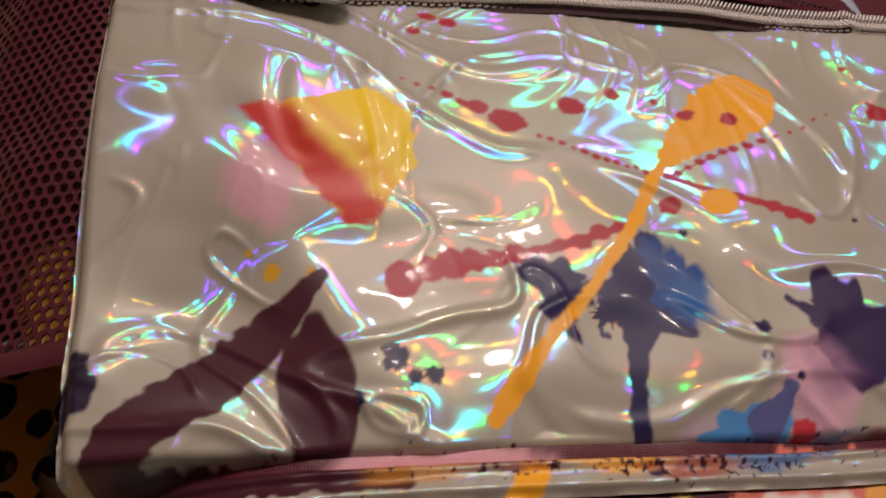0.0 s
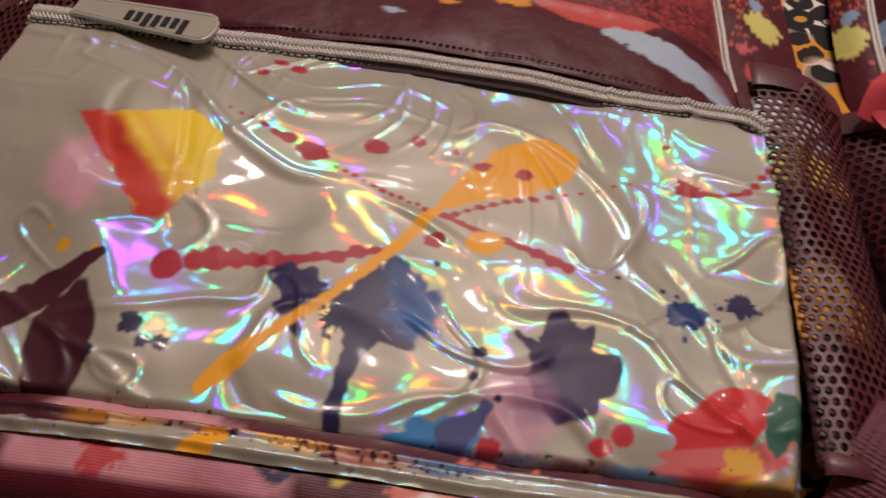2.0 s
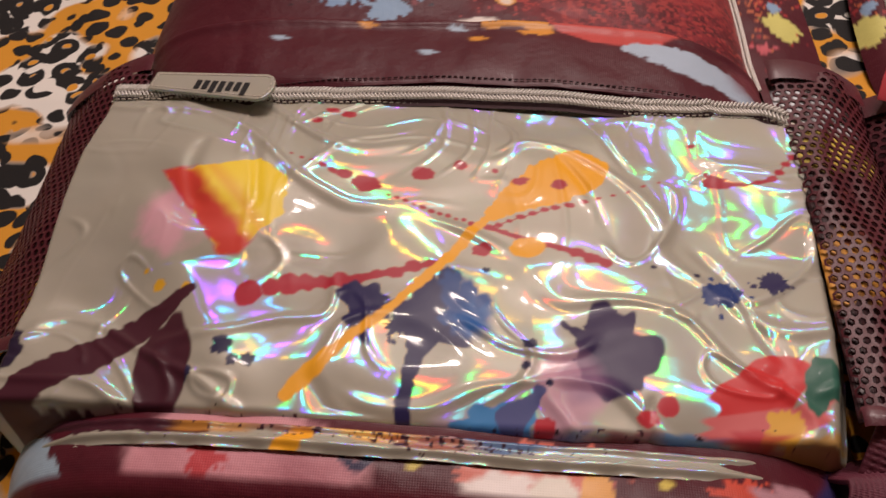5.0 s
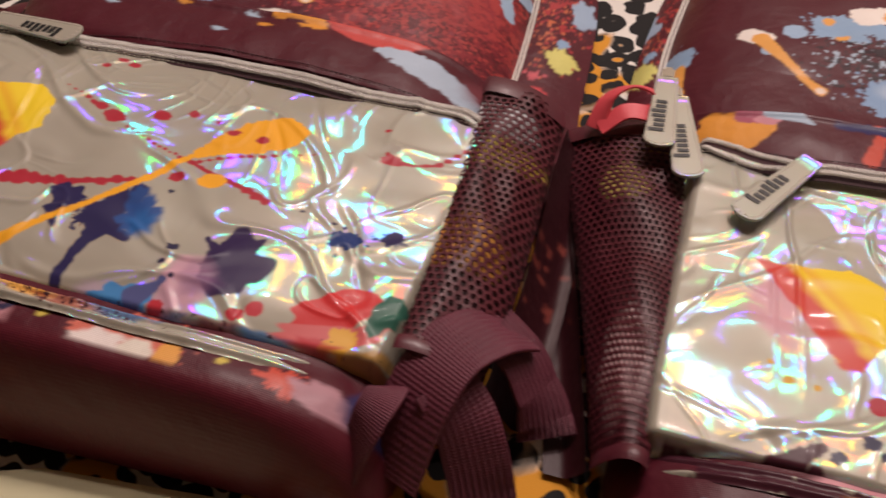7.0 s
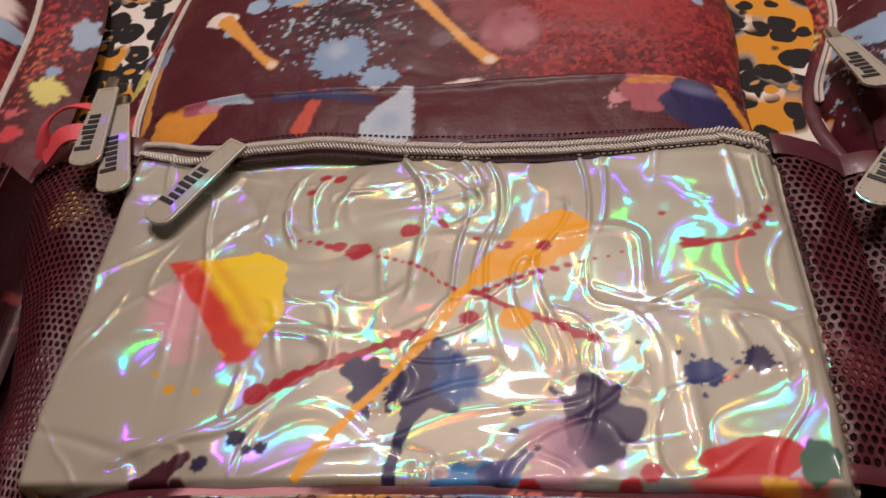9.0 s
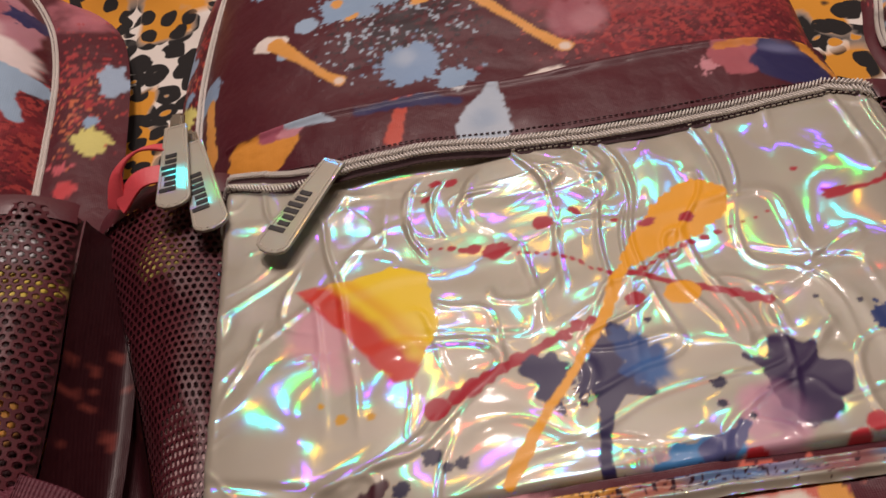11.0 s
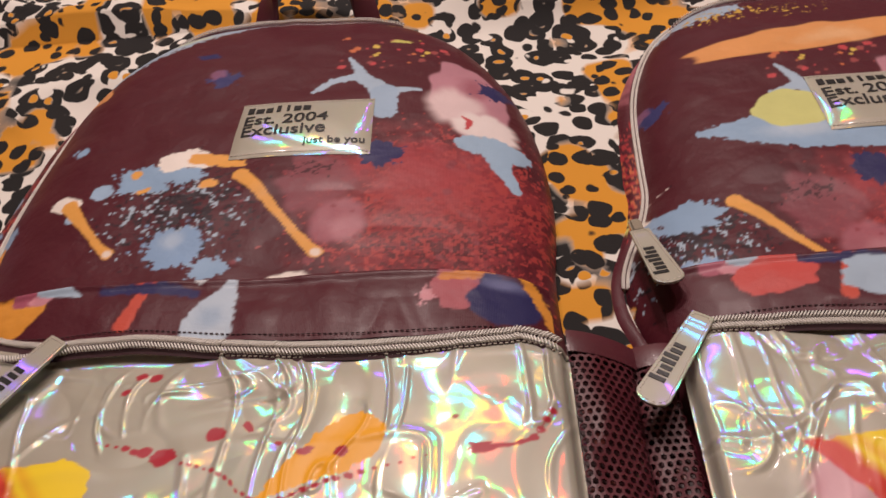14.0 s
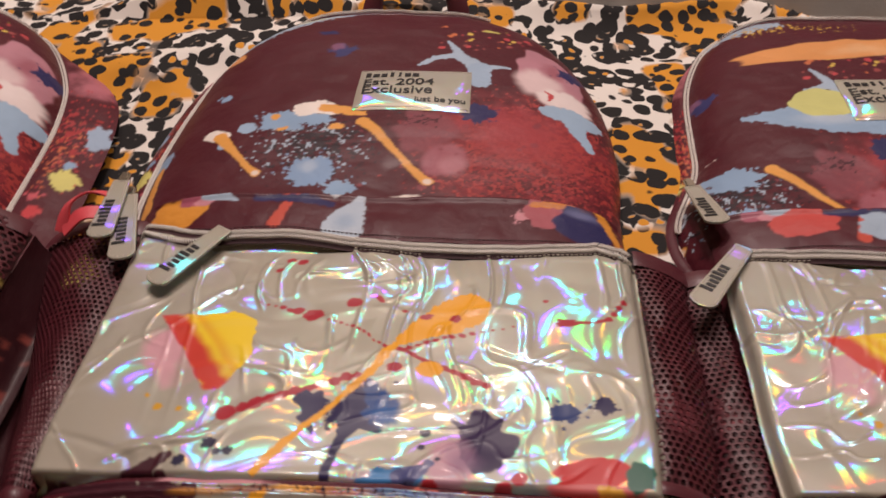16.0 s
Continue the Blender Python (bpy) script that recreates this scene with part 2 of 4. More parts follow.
def tube(points, radius, sides=8, flat=1.0):
    """A tube along points (n, 3), with its ends drawn in; flat squeezes its height."""
    pts = np.asarray(points, float)
    tan = np.gradient(pts, axis=0)
    tan /= np.linalg.norm(tan, axis=1)[:, None] + 1e-9
    up = np.tile((0.0, 0.0, 1.0), (len(pts), 1))
    side = np.cross(tan, up)
    side /= np.linalg.norm(side, axis=1)[:, None] + 1e-9
    up = np.cross(side, tan)
    ang = np.linspace(0, 2 * math.pi, sides, endpoint=False)
    rad = np.full(len(pts), radius)
    rad[0] = rad[-1] = radius * 0.05
    ring = side[:, None] * np.cos(ang)[None, :, None] + up[:, None] * np.sin(ang)[None, :, None] * flat
    return pts[:, None] + ring * rad[:, None, None]


def slab(outline, thick, bevel=0.0006):
    """A plate with rounded rims from an outline in x and y, standing on z = 0."""
    bm = bmesh.new()
    vs = [bm.verts.new((x, y, 0)) for x, y in outline]
    f = bm.faces.new(vs)
    top = bmesh.ops.extrude_face_region(bm, geom=[f])
    bmesh.ops.translate(bm, verts=[v for v in top["geom"] if isinstance(v, bmesh.types.BMVert)], vec=(0, 0, thick))
    bmesh.ops.recalc_face_normals(bm, faces=bm.faces)
    if bevel:
        rim = [e for e in bm.edges if e.calc_face_angle(0) > 0.8]
        bmesh.ops.bevel(bm, geom=rim, offset=bevel, segments=2, affect="EDGES", profile=0.6)
    return bm


# ---- the printed pattern ----
class Print:
    """Paint laid on a field of places (millimetres in the bag's own plane)."""

    def __init__(self, X, Y, ground=None):
        self.shape = X.shape
        self.X, self.Y = X.reshape(-1), Y.reshape(-1)
        self.rgb = np.zeros((X.size, 3))
        self.a = np.zeros(X.size)
        if ground is not None:
            self.rgb[:] = lin(ground)
            self.a[:] = 1.0

    def near(self, x, y, rx, ry):
        i = np.nonzero((np.abs(self.X - x) < rx) & (np.abs(self.Y - y) < ry))[0]
        return i, self.X[i], self.Y[i]

    def lay(self, mask, code, i=None):
        if i is None:
            mask, i = mask.reshape(-1), np.arange(len(self.a))
        mask = np.clip(mask, 0, 1)[:, None]
        c = lin(code)
        was = self.a[i][:, None]
        self.rgb[i] = np.where(was < 1e-3, c, self.rgb[i] * (1 - mask) + c * mask)
        self.a[i] = (was + mask * (1 - was))[:, 0]

    def blob(self, x, y, rx, ry, code, turn=0.0, rough=0.12, seed=1, soft=0.5, strength=1.0):
        t = math.radians(turn)
        reach = max(rx, ry) * (1 + 1.5 * rough) + soft
        i, X, Y = self.near(x, y, reach, reach)
        dx, dy = X - x, Y - y
        u, v = (dx * math.cos(t) + dy * math.sin(t)) / rx, (dy * math.cos(t) - dx * math.sin(t)) / ry
        r = np.hypot(u, v) + 1e-6
        wob = vnoise(u / r * 2.3 + 40, v / r * 2.3 + 40, seed) + 0.35 * vnoise(u / r * 4 + 20, v / r * 4 + 20, seed + 1)
        d = (r - 1 - rough * wob) * min(rx, ry)
        self.lay(smooth(soft, -soft, d) * strength, code, i)

    def splat(self, x, y, r, code, seed=1, spikes=0.35, drops=14, squeeze=1.0):
        """A thrown splash with a ragged rim and small drops about it."""
        reach = r * (1.1 + 1.8 * spikes) + 1
        i, X, Y = self.near(x, y, reach, reach * squeeze)
        dx, dy = X - x, (Y - y) / squeeze
        rad = np.hypot(dx, dy) + 1e-6
        ux, uy = dx / rad, dy / rad
        rim = 1 + spikes * vnoise(ux * 3 + 30, uy * 3 + 30, seed) + spikes * 0.7 * vnoise(ux * 9 + 50, uy * 9 + 50, seed + 3) + 0.06 * vnoise(X, Y, seed)
        self.lay(smooth(0.5, -0.5, rad - r * rim), code, i)
        rnd = random.Random(seed)
        for _ in range(drops):
            a, q = rnd.uniform(0, 6.28), r * rnd.uniform(1.05, 1.7)
            s = rnd.uniform(0.25, 1.1)
            self.blob(x + q * math.cos(a), y + q * math.sin(a) * squeeze, s * 1.3, s, code, math.degrees(a), 0.2, seed, 0.4)

    def stroke(self, pts, code, soft=0.45, rough=0.0, seed=1):
        """A run of paint through (x, y, half width) places."""
        px, py, pw = zip(*pts)
        edge = max(pw) + soft + rough
        i, X, Y = self.near((min(px) + max(px)) / 2, (min(py) + max(py)) / 2, (max(px) - min(px)) / 2 + edge, (max(py) - min(py)) / 2 + edge)
        best = np.full(len(i), 1e9)
        for (x0, y0, w0), (x1, y1, w1) in zip(pts, pts[1:]):
            ex, ey = x1 - x0, y1 - y0
            k = np.clip(((X - x0) * ex + (Y - y0) * ey) / (ex * ex + ey * ey + 1e-9), 0, 1)
            d = np.hypot(X - x0 - k * ex, Y - y0 - k * ey) - (w0 + (w1 - w0) * k)
            best = np.minimum(best, d)
        if rough:
            best = best + rough * vnoise(X / 2.5, Y / 2.5, seed)
        self.lay(smooth(soft, -soft, best), code, i)

    def beads(self, x0, y0, x1, y1, r0, r1, count, code, seed=1, link=0.45):
        """Drops in a row, run together where link is more than nought."""
        rnd = random.Random(seed)
        for i in range(count):
            k = i / max(1, count - 1)
            r = (r0 + (r1 - r0) * k) * rnd.uniform(0.7, 1.25)
            self.blob(x0 + (x1 - x0) * k, y0 + (y1 - y0) * k + rnd.uniform(-0.6, 0.6), r * 1.25, r, code, 0, 0.12, seed + i)
        if link:
            self.stroke([(x0, y0, r0 * link), (x1, y1, r1 * link)], code)

    def specks(self, x, y, rx, ry, code, size, cover, seed=1):
        """A field of fine spatter that thins out towards its rim."""
        i, X, Y = self.near(x, y, rx * 1.6, ry * 1.6)
        fall = np.hypot((X - x) / rx, (Y - y) / ry)
        grain = vnoise(X / size, Y / size, seed) + 0.6 * vnoise(X / size * 2.1, Y / size * 2.1, seed + 5)
        self.lay(smooth(0.0, 0.18, grain + cover - fall * 1.3), code, i)

    def wash(self, x, y, rx, ry, code, strength=0.7, seed=1, soft=0.9):
        """A soft watercolour cloud."""
        i, X, Y = self.near(x, y, rx * 1.5, ry * 1.5)
        fall = np.hypot((X - x) / rx, (Y - y) / ry) + 0.35 * fbm(X / 14, Y / 14, seed)
        self.lay(smooth(1.0, 1.0 - soft, fall) * strength, code, i)

    def out(self):
        return np.concatenate([self.rgb, self.a[:, None]], -1).reshape(*self.shape, 4)


FOIL_PULLS = {
    "a": ((-63, 52, -1, 9), (48, 107, -4, -5), (65, 72, -1, 8), (-27, 104, 2, 5), (-5, 108, 3, -2), (48, 42, -1, 0), (126, 67, 2, 15), (107, 60, 3, 13), (108, 115, -1, 7), (86, 13, 2, 5),
          (-102, 99, 5, 1), (-56, 87, 1, 11), (-71, 69, 0, 11), (-67, 24, 0, 1), (-19, 44, -1, 0), (12, 46, 0, 0), (0, 12, 5, 0), (-30, 25, -3, 3)),
    "b": ((-60, 38, 2, -3), (-29, 108, 0, 8), (48, 105, -4, -6), (37, 71, -1, -3), (66, 62, 0, -2), (-110, 102, -2, 5), (-20, 40, 0, 0), (120, 50, 0, 0)),
    "c": ((0, 80, 0, 0),),
}


def pocket_print(X, Y, kind):
    # tucks in the foil draw the print out of true: (place x, y, drawn by x, y)
    pulls = FOIL_PULLS[kind]
    total, dx, dy = 1e-4, 0.0, 0.0
    for px, py, mx, my in pulls:
        near = np.exp(-((X - px) ** 2 + (Y - py) ** 2) / 24.0 ** 2)
        total, dx, dy = total + near, dx + mx * near, dy + my * near
    X, Y = X - dx / total, Y - dy / total
    p = Print(X, Y)
    rose, amber, navy, blue = "b02f3e", "f7b030", "2f2a55", "2f66a8"
    # yellow and red hexagon with a fading pink side
    line = ((X + 108) * 41 + (Y - 98) * 33) / 52.6
    inside = np.full(X.shape, 1e9)
    hexagon = ((-108, 98), (-77, 56), (-70, 57), (-57, 75), (-58, 93), (-71, 102))
    for (x0, y0), (x1, y1) in zip(hexagon, hexagon[1:] + hexagon[:1]):
        ln = math.hypot(x1 - x0, y1 - y0)
        inside = np.minimum(inside, ((x1 - x0) * (Y - y0) - (y1 - y0) * (X - x0)) / ln)
    p.wash(-99, 73, 17, 21, "dba6b2", 0.95, 3, 0.5)
    p.lay(smooth(-0.5, 0.5, inside + 0.8 * vnoise(X / 3, Y / 3, 4)), "fad836")
    red = smooth(13, 5, line + 2.5 * vnoise(X / 5, Y / 5, 8)) * smooth(-4, -1, line + 1.5 * vnoise(X / 4, Y / 4, 9)) * smooth(-2.5, -0.5, inside)
    p.lay(red * 0.95, "d3303a")
    p.lay(smooth(-0.4, 0.4, inside) * smooth(20, 14, line) * smooth(11, 15, line) * 0.5, "e8922c")
    for x, y, r in ((-97, 44, 2.6), (-86, 43, 1.8), (-104, 50, 1.2)):
        p.blob(x, y, r, r * 0.8, "d9a52e", 0, 0.2, 5)
    # small red drops along the upper edge
    for x, y, r in ((-50, 144, 2.2), (-43, 143, 2.4), (-55, 135, 1.8), (-8, 110, 3.8), (7, 117, 2.4), (-29, 99, 4.4), (-38, 102, 2.6), (24, 117, 1.3), (101, 128, 1.2), (20, 74, 3.2)):
        p.blob(x, y, r * 1.35, r, rose, 15, 0.12, int(x) + 99)
    p.beads(-60, 108, -38, 101, 0.7, 1.8, 6, rose, 4, 0)
    p.beads(-20, 95, 14, 88, 0.8, 1.2, 11, rose, 5, 0)
    p.beads(22, 86, 46, 97, 1.6, 1.7, 6, rose, 6, 0.2)
    p.beads(50, 99, 88, 108, 1.8, 0.6, 8, rose, 7, 0)
    p.beads(24, 86, 66, 64, 1.7, 2.3, 9, rose, 9, 0.7)
    p.blob(-62, 41, 5.2, 4.6, rose, 0, 0.08, 12)
    p.beads(-54, 44, 2, 65, 3.4, 2.0, 10, rose, 11, 0.6)
    p.blob(109, 108, 5.5, 3.2, rose, -10, 0.3, 21)
    p.stroke([(106, 112, 1.2), (110, 107, 2.2), (122, 107, 0.9), (131, 110, 1.4)], rose, 0.5, 0.5)
    p.beads(131, 110, 140, 124, 1.3, 1.6, 4, rose, 23, 0.2)
    # amber splash with its long drip
    p.stroke([(58, 119, 13.0), (47, 112, 11.5), (35, 104, 7.5), (26, 96, 4.6), (18, 88, 1.6)], amber, 0.5, 1.2, 3)
    p.blob(38, 74, 7, 5.8, amber, 0, 0.08, 6)
    p.blob(52, 112, 3.2, 2.8, rose, 0, 0.15, 31)
    p.blob(36, 113, 4.0, 1.9, rose, 20, 0.25, 32)
    # navy and blue splash
    for x, y, rx, ry, turn, seed in ((-19, 47, 9.5, 7.0, -25, 41), (-20, 38, 4.5, 9, 10, 42), (3, 45, 7.5, 12, 0, 43), (-6, 45, 8, 3.5, 0, 46), (9, 57, 4.6, 7, 0, 48)):
        p.blob(x, y, rx, ry, navy, turn, 0.32, seed, 0.6)
    p.blob(4, 36, 11, 5.5, navy, -6, 0.45, 49, 0.6)
    p.splat(-6, 38, 5, navy, 52, 0.4, 16)
    p.blob(15, 46, 8, 11, "2b4f8f", 0, 0.35, 44, 1.6)
    p.blob(18, 42, 6, 8.5, blue, 0, 0.35, 47, 3.0, 0.9)
    p.blob(10, 57, 4.0, 5.5, "2b4a86", 0, 0.3, 45, 1.5)
    p.stroke([(2, 36, 6.0), (-2, 27, 3.0), (-5, 16, 2.2), (-7, 6, 2.4), (-7, -6, 1.6)], navy, 0.5, 0.6, 8)
    p.stroke([(17, 87, 2.4), (13, 79, 2.6), (6, 66, 2.0), (-9, 46, 1.4), (-25, 27, 2.0), (-36, 13, 3.0), (-41, 7, 2.2)], amber, 0.5, 0.6, 5)
    p.stroke([(-34, -6, 3.5), (-40, -14, 3.0)], amber, 0.5, 0.6, 6)
    # plum splash with a pink half
    p.wash(50, 16, 15, 20, "cfa2b3", 0.95, 12, 0.35)
    p.blob(66, 28, 13, 17, "35264f", 8, 0.3, 51, 0.7)
    p.splat(63, 36, 8, "35264f", 53, 0.3, 8)
    p.wash(54, 20, 9, 13, "a9809c", 0.6, 13, 0.7)
    p.stroke([(50, 42, 0.8), (56, 37, 2.2), (62, 32, 4)], "35264f", 0.5, 0.6)
    p.wash(58, 16, 10, 9, "7d5a80", 0.5, 14)
    p.splat(104, 46, 7.5, "2b3f78", 55, 0.16, 4, 0.8)
    p.splat(124, 51, 5.0, "2f2a55", 56, 0.22, 3)
    for x, y, r in ((-66, 23, 3.2), (-61, 18, 2.0), (-56, 18.5, 2.4), (-78, 13, 3.0), (38, 33, 2.4), (37, 25, 1.8), (45, 18, 1.2), (96, 55, 1.0), (82, 61, 0.9), (22, 64, 1.3)):
        p.blob(x, y, r * 1.1, r, "2a2748", 30, 0.25, int(x) + 140)
    # flowers and patches along the bottom seam
    p.blob(12, 4, 11, 6, "b9a3b4", 0, 0.3, 61, 2.0, 0.8)
    p.blob(24, 5, 14, 7, "4f8fc9", 8, 0.35, 62)
    p.stroke([(30, 6, 6), (38, 12, 3), (42, 16, 2)], "5a5f8f", 0.5, 0.8)
    p.blob(42, 3, 4.2, 3.6, "c23a45", 0, 0.1, 63)
    p.blob(83, 8, 4, 3.6, "c23a45", 0, 0.1, 64)
    p.blob(76, 4, 4, 3, "c23a45", 0, 0.1, 65)
    p.blob(116, 12, 17, 9, "d23a3c", 14, 0.16, 66)
    p.blob(118, 3, 22, 5, "d76f70", 3, 0.2, 67)
    p.blob(124, 2, 7, 5, "e8b04a", 10, 0.3, 68)
    p.blob(138, 12, 7, 8, "3c6b5c", 0, 0.2, 69)
    plum, fall = "47202c", 0 if kind == "a" else -26
    p.stroke([(-84, 42 + fall, 2.2), (-96, 32 + fall, 5.0), (-112, 20 + fall, 7.0), (-132, 8 + fall, 7), (-140, fall, 4)], plum, 0.5, 0.8, 7)
    p.blob(-86, 15 + fall, 10, 18, plum, 0, 0.12, 71)
    p.stroke([(-140, -3, 4), (-70, -4, 4.5)], plum, 0.5, 1.5, 12)
    if kind == "a":
        p.blob(-146, 22, 7, 9, "2c2036", 0, 0.2, 72)
    for k, c in enumerate(("c98a3c", "8a4a3e", amber, "a8503c", "3f6fa8", "5f7fb0", "8a3c4c", "4a86c0", "c23a45", "b8872e")):
        p.blob(-62 + 22 * k, -4 + (k % 3), 13, 3.2, c, 0, 0.4, 80 + k, 1.0, 0.75)
    p.specks(0, -3, 160, 9, "3a1c28", 1.6, -0.1, 15)
    return p.out()


GROUND = "531b27"


def upper_print(X, Y, kind):
    p = Print(X, Y, GROUND)
    sky, white, tan, coral = "8fabc9", "eee4dc", "e6a553", "c1494f"
    # red spattered quarter
    p.wash(90, 262, 90, 85, "8f3038", 0.9, 5, 0.6)
    p.specks(100, 262, 85, 75, "a8403f", 2.6, 0.60, 6)
    p.specks(95, 238, 80, 52, "5c2029", 2.0, 0.30, 8)
    p.wash(78, 290, 62, 42, "a8434b", 0.85, 9)
    p.wash(95, 262, 50, 40, "a03d42", 0.55, 10)
    p.blob(18, 285, 22, 22, "8c4a55", 0, 0.25, 11, 3, 0.8)
    p.blob(34, 253, 15, 17, "a35f6c", -20, 0.12, 12, 3, 0.9)
    p.blob(40, 247, 9, 10, "bd8790", 0, 0.1, 13, 4, 0.6)
    p.specks(18, 296, 16, 10, "4a1e2a", 2.2, 0.4, 14)
    rnd = random.Random(4)
    for _ in range(26):
        p.blob(rnd.uniform(-60, 110), rnd.uniform(215, 320), *(2 * [rnd.uniform(0.8, 3.2)]), "8a3c47", 0, 0.1, 15, 0.6, 0.8)
    # blue splashes with dark and pale branching spatter
    p.specks(-62, 266, 46, 42, "a9bacb", 3.0, 0.22, 21)
    p.specks(-55, 268, 44, 42, "2a1824", 2.5, 0.52, 22)
    p.splat(-84, 294, 17, sky, 23, 0.22, 10, 0.75)
    p.splat(-62, 296, 13, sky, 24, 0.25, 5, 0.6)
    p.splat(-54, 238, 16, "88a5c8", 25, 0.16, 16, 0.95)
    p.wash(-56, 243, 10, 9, "b9cadd", 0.7, 26)
    p.splat(-33, 222, 11, sky, 27, 0.25, 6, 0.7)
    p.blob(-108, 287, 7, 7, "9db6d0", 0, 0.12, 28)
    p.blob(-120, 268, 5, 5, "9db6d0", 0, 0.12, 29)
    p.splat(-135, 333, 4.2, sky, 30, 0.15, 4)
    p.splat(-172, 271, 11, sky, 31, 0.15, 5)
    p.blob(-90, 300, 3.5, 3.5, tan, 0, 0.2, 32)
    p.blob(-44, 287, 5.5, 3.5, tan, 10, 0.2, 33)
    p.blob(-82, 284, 4, 2, tan, 30, 0.3, 34)
    # cream drips
    p.stroke([(-70, 309, 9), (-60, 312, 9), (-48, 308, 6)], white, 0.5, 1.5, 3)
    p.stroke([(-55, 311, 5), (-42, 309, 5.5), (-28, 304, 3.5)], tan, 0.5, 1.2, 4)
    p.stroke([(-133, 283, 6), (-124, 279, 6)], white, 0.5, 1.0, 5)
    p.stroke([(-126, 279, 5), (-110, 258, 2.6), (-96, 241, 2.4), (-91, 236, 3.6)], tan, 0.5, 0.5, 6)
    p.stroke([(-26, 294, 5), (-18, 286, 4), (2, 258, 2.4), (20, 234, 3.0), (24, 230, 4.2)], tan, 0.5, 0.5, 7)
    p.blob(24, 230, 3.0, 3.0, white, 0, 0.1, 8, 1.0, 0.8)
    p.blob(-91, 236, 2.6, 2.6, white, 0, 0.1, 9, 1.0, 0.8)
    p.blob(11, 214, 11, 3.2, white, 5, 0.2, 41)
    # pale blue streamers above the label
    p.stroke([(8, 378, 2), (20, 390, 3.5), (36, 396, 4), (44, 388, 6), (56, 372, 8)], "a9bccf", 0.5, 0.9, 42)
    p.stroke([(40, 392, 5), (34, 408, 3), (28, 422, 1.2)], "a9bccf", 0.5, 0.7, 43)
    p.stroke([(50, 378, 7), (60, 376, 4), (78, 377, 1.5)], "a9bccf", 0.5, 0.7, 44)
    p.stroke([(54, 374, 9), (56, 352, 8)], "9fb5cc", 0.5, 0.9, 45)
    p.splat(55, 310, 13, "2f2d5c", 46, 0.2, 5, 0.9)
    p.splat(-55, 399, 9, "3a3a6c", 47, 0.3, 8)
    p.blob(-60, 405, 6, 5, "8a5a7a", 20, 0.3, 48, 1.5, 0.8)
    p.blob(-72, 430, 8, 4, "2f2d5c", 0, 0.3, 49)
    for i in range(34):
        p.blob(rnd.uniform(20, 95), rnd.uniform(405, 455), *(2 * [rnd.uniform(0.7, 3.0)]), rnd.choice((coral, "9a4a4a", "d8b85a", "c8704a")), 0, 0.25, 50 + i)
    p.blob(62, 448, 9, 3, "c9c06a", 0, 0.3, 91)
    # pink and white bloom with a blue tail
    p.blob(108, 372, 24, 40, "b98390", 18, 0.22, 92, 1.2)
    p.blob(100, 358, 16, 22, "dcc3c4", 10, 0.2, 93, 5)
    p.blob(118, 340, 20, 16, "e6d8d6", -15, 0.25, 94, 3)
    p.wash(112, 390, 18, 22, "8e3f50", 0.6, 95)
    p.stroke([(104, 350, 1), (109, 345, 2), (107, 336, 1)], coral, 0.5, 0.8)
    p.splat(126, 388, 11, "2f2d5c", 96, 0.3, 6)
    p.stroke([(104, 322, 6), (120, 320, 10), (136, 318, 8)], "9fb9d2", 0.6, 1.6, 97)
    p.stroke([(124, 314, 9), (128, 298, 5), (134, 284, 3)], "9fb9d2", 0.6, 1.0, 98)
    # rim of the top and sides
    p.stroke([(-150, 430, 10), (-100, 470, 16), (-40, 505, 14), (20, 512, 8)], "a3b5c8", 0.8, 4.0, 99)
    p.wash(-98, 470, 26, 12, "cfd3a8", 0.7, 100)
    p.specks(20, 500, 70, 16, "c9a24a", 3.0, 0.2, 101)
    p.blob(-150, 408, 9, 13, "d9975c", 30, 0.25, 102)
    p.stroke([(-168, 262, 3), (-164, 215, 4)], tan, 0.6, 1.0, 103)
    # lower front panel
    p.wash(-52, -16, 40, 26, "d59aa2", 0.95, 104, 0.3)
    p.blob(-52, -20, 36, 22, "cf8e98", 0, 0.1, 105, 1.5, 0.9)
    p.wash(-30, -20, 18, 16, "a35f6c", 0.6, 106)
    p.splat(-62, -13, 5.5, coral, 107, 0.4, 6)
    p.stroke([(-62, -14, 3), (-66, -26, 1.2)], coral, 0.5, 0.6)
    p.stroke([(-20, -11, 1.2), (-15, -14, 2), (-10, -10, 1.2)], "3a3350", 0.5, 0.4)
    p.splat(36, -11, 20, "d2705f", 108, 0.22, 12, 0.5)
    p.blob(28, -18, 12, 6, "e8dbd6", 10, 0.3, 109, 1.0)
    p.blob(46, -18, 7, 6, "e6dccf", 0, 0.2, 110, 1.0)
    p.blob(58, -17, 5, 8, tan, 0, 0.2, 111)
    p.splat(106, -13, 9, "c8503f", 112, 0.5, 6, 0.7)
    p.blob(122, -14, 15, 8, "b98b96", -15, 0.25, 113, 1.2)
    p.wash(140, -8, 14, 18, "2f2d5c", 0.9, 114, 0.5)
    for x, y, c in ((3, -12, "d9c35a"), (80, -12, "d9c35a"), (-120, -20, "8fabc9"), (66, -6, "d9c35a"), (-28, -24, "8fabc9")):
        p.blob(x, y, 2.6, 1.6, c, 10, 0.3, 115)
    if kind == "a":
        p.stroke([(-152, 60, 6), (-148, 20, 10), (-135, -12, 14), (-120, -24, 10)], "9fb4c4", 0.8, 2.0, 116)
        p.stroke([(-156, 20, 5), (-175, 24, 5)], "c8ccd2", 0.8, 1.5, 117)
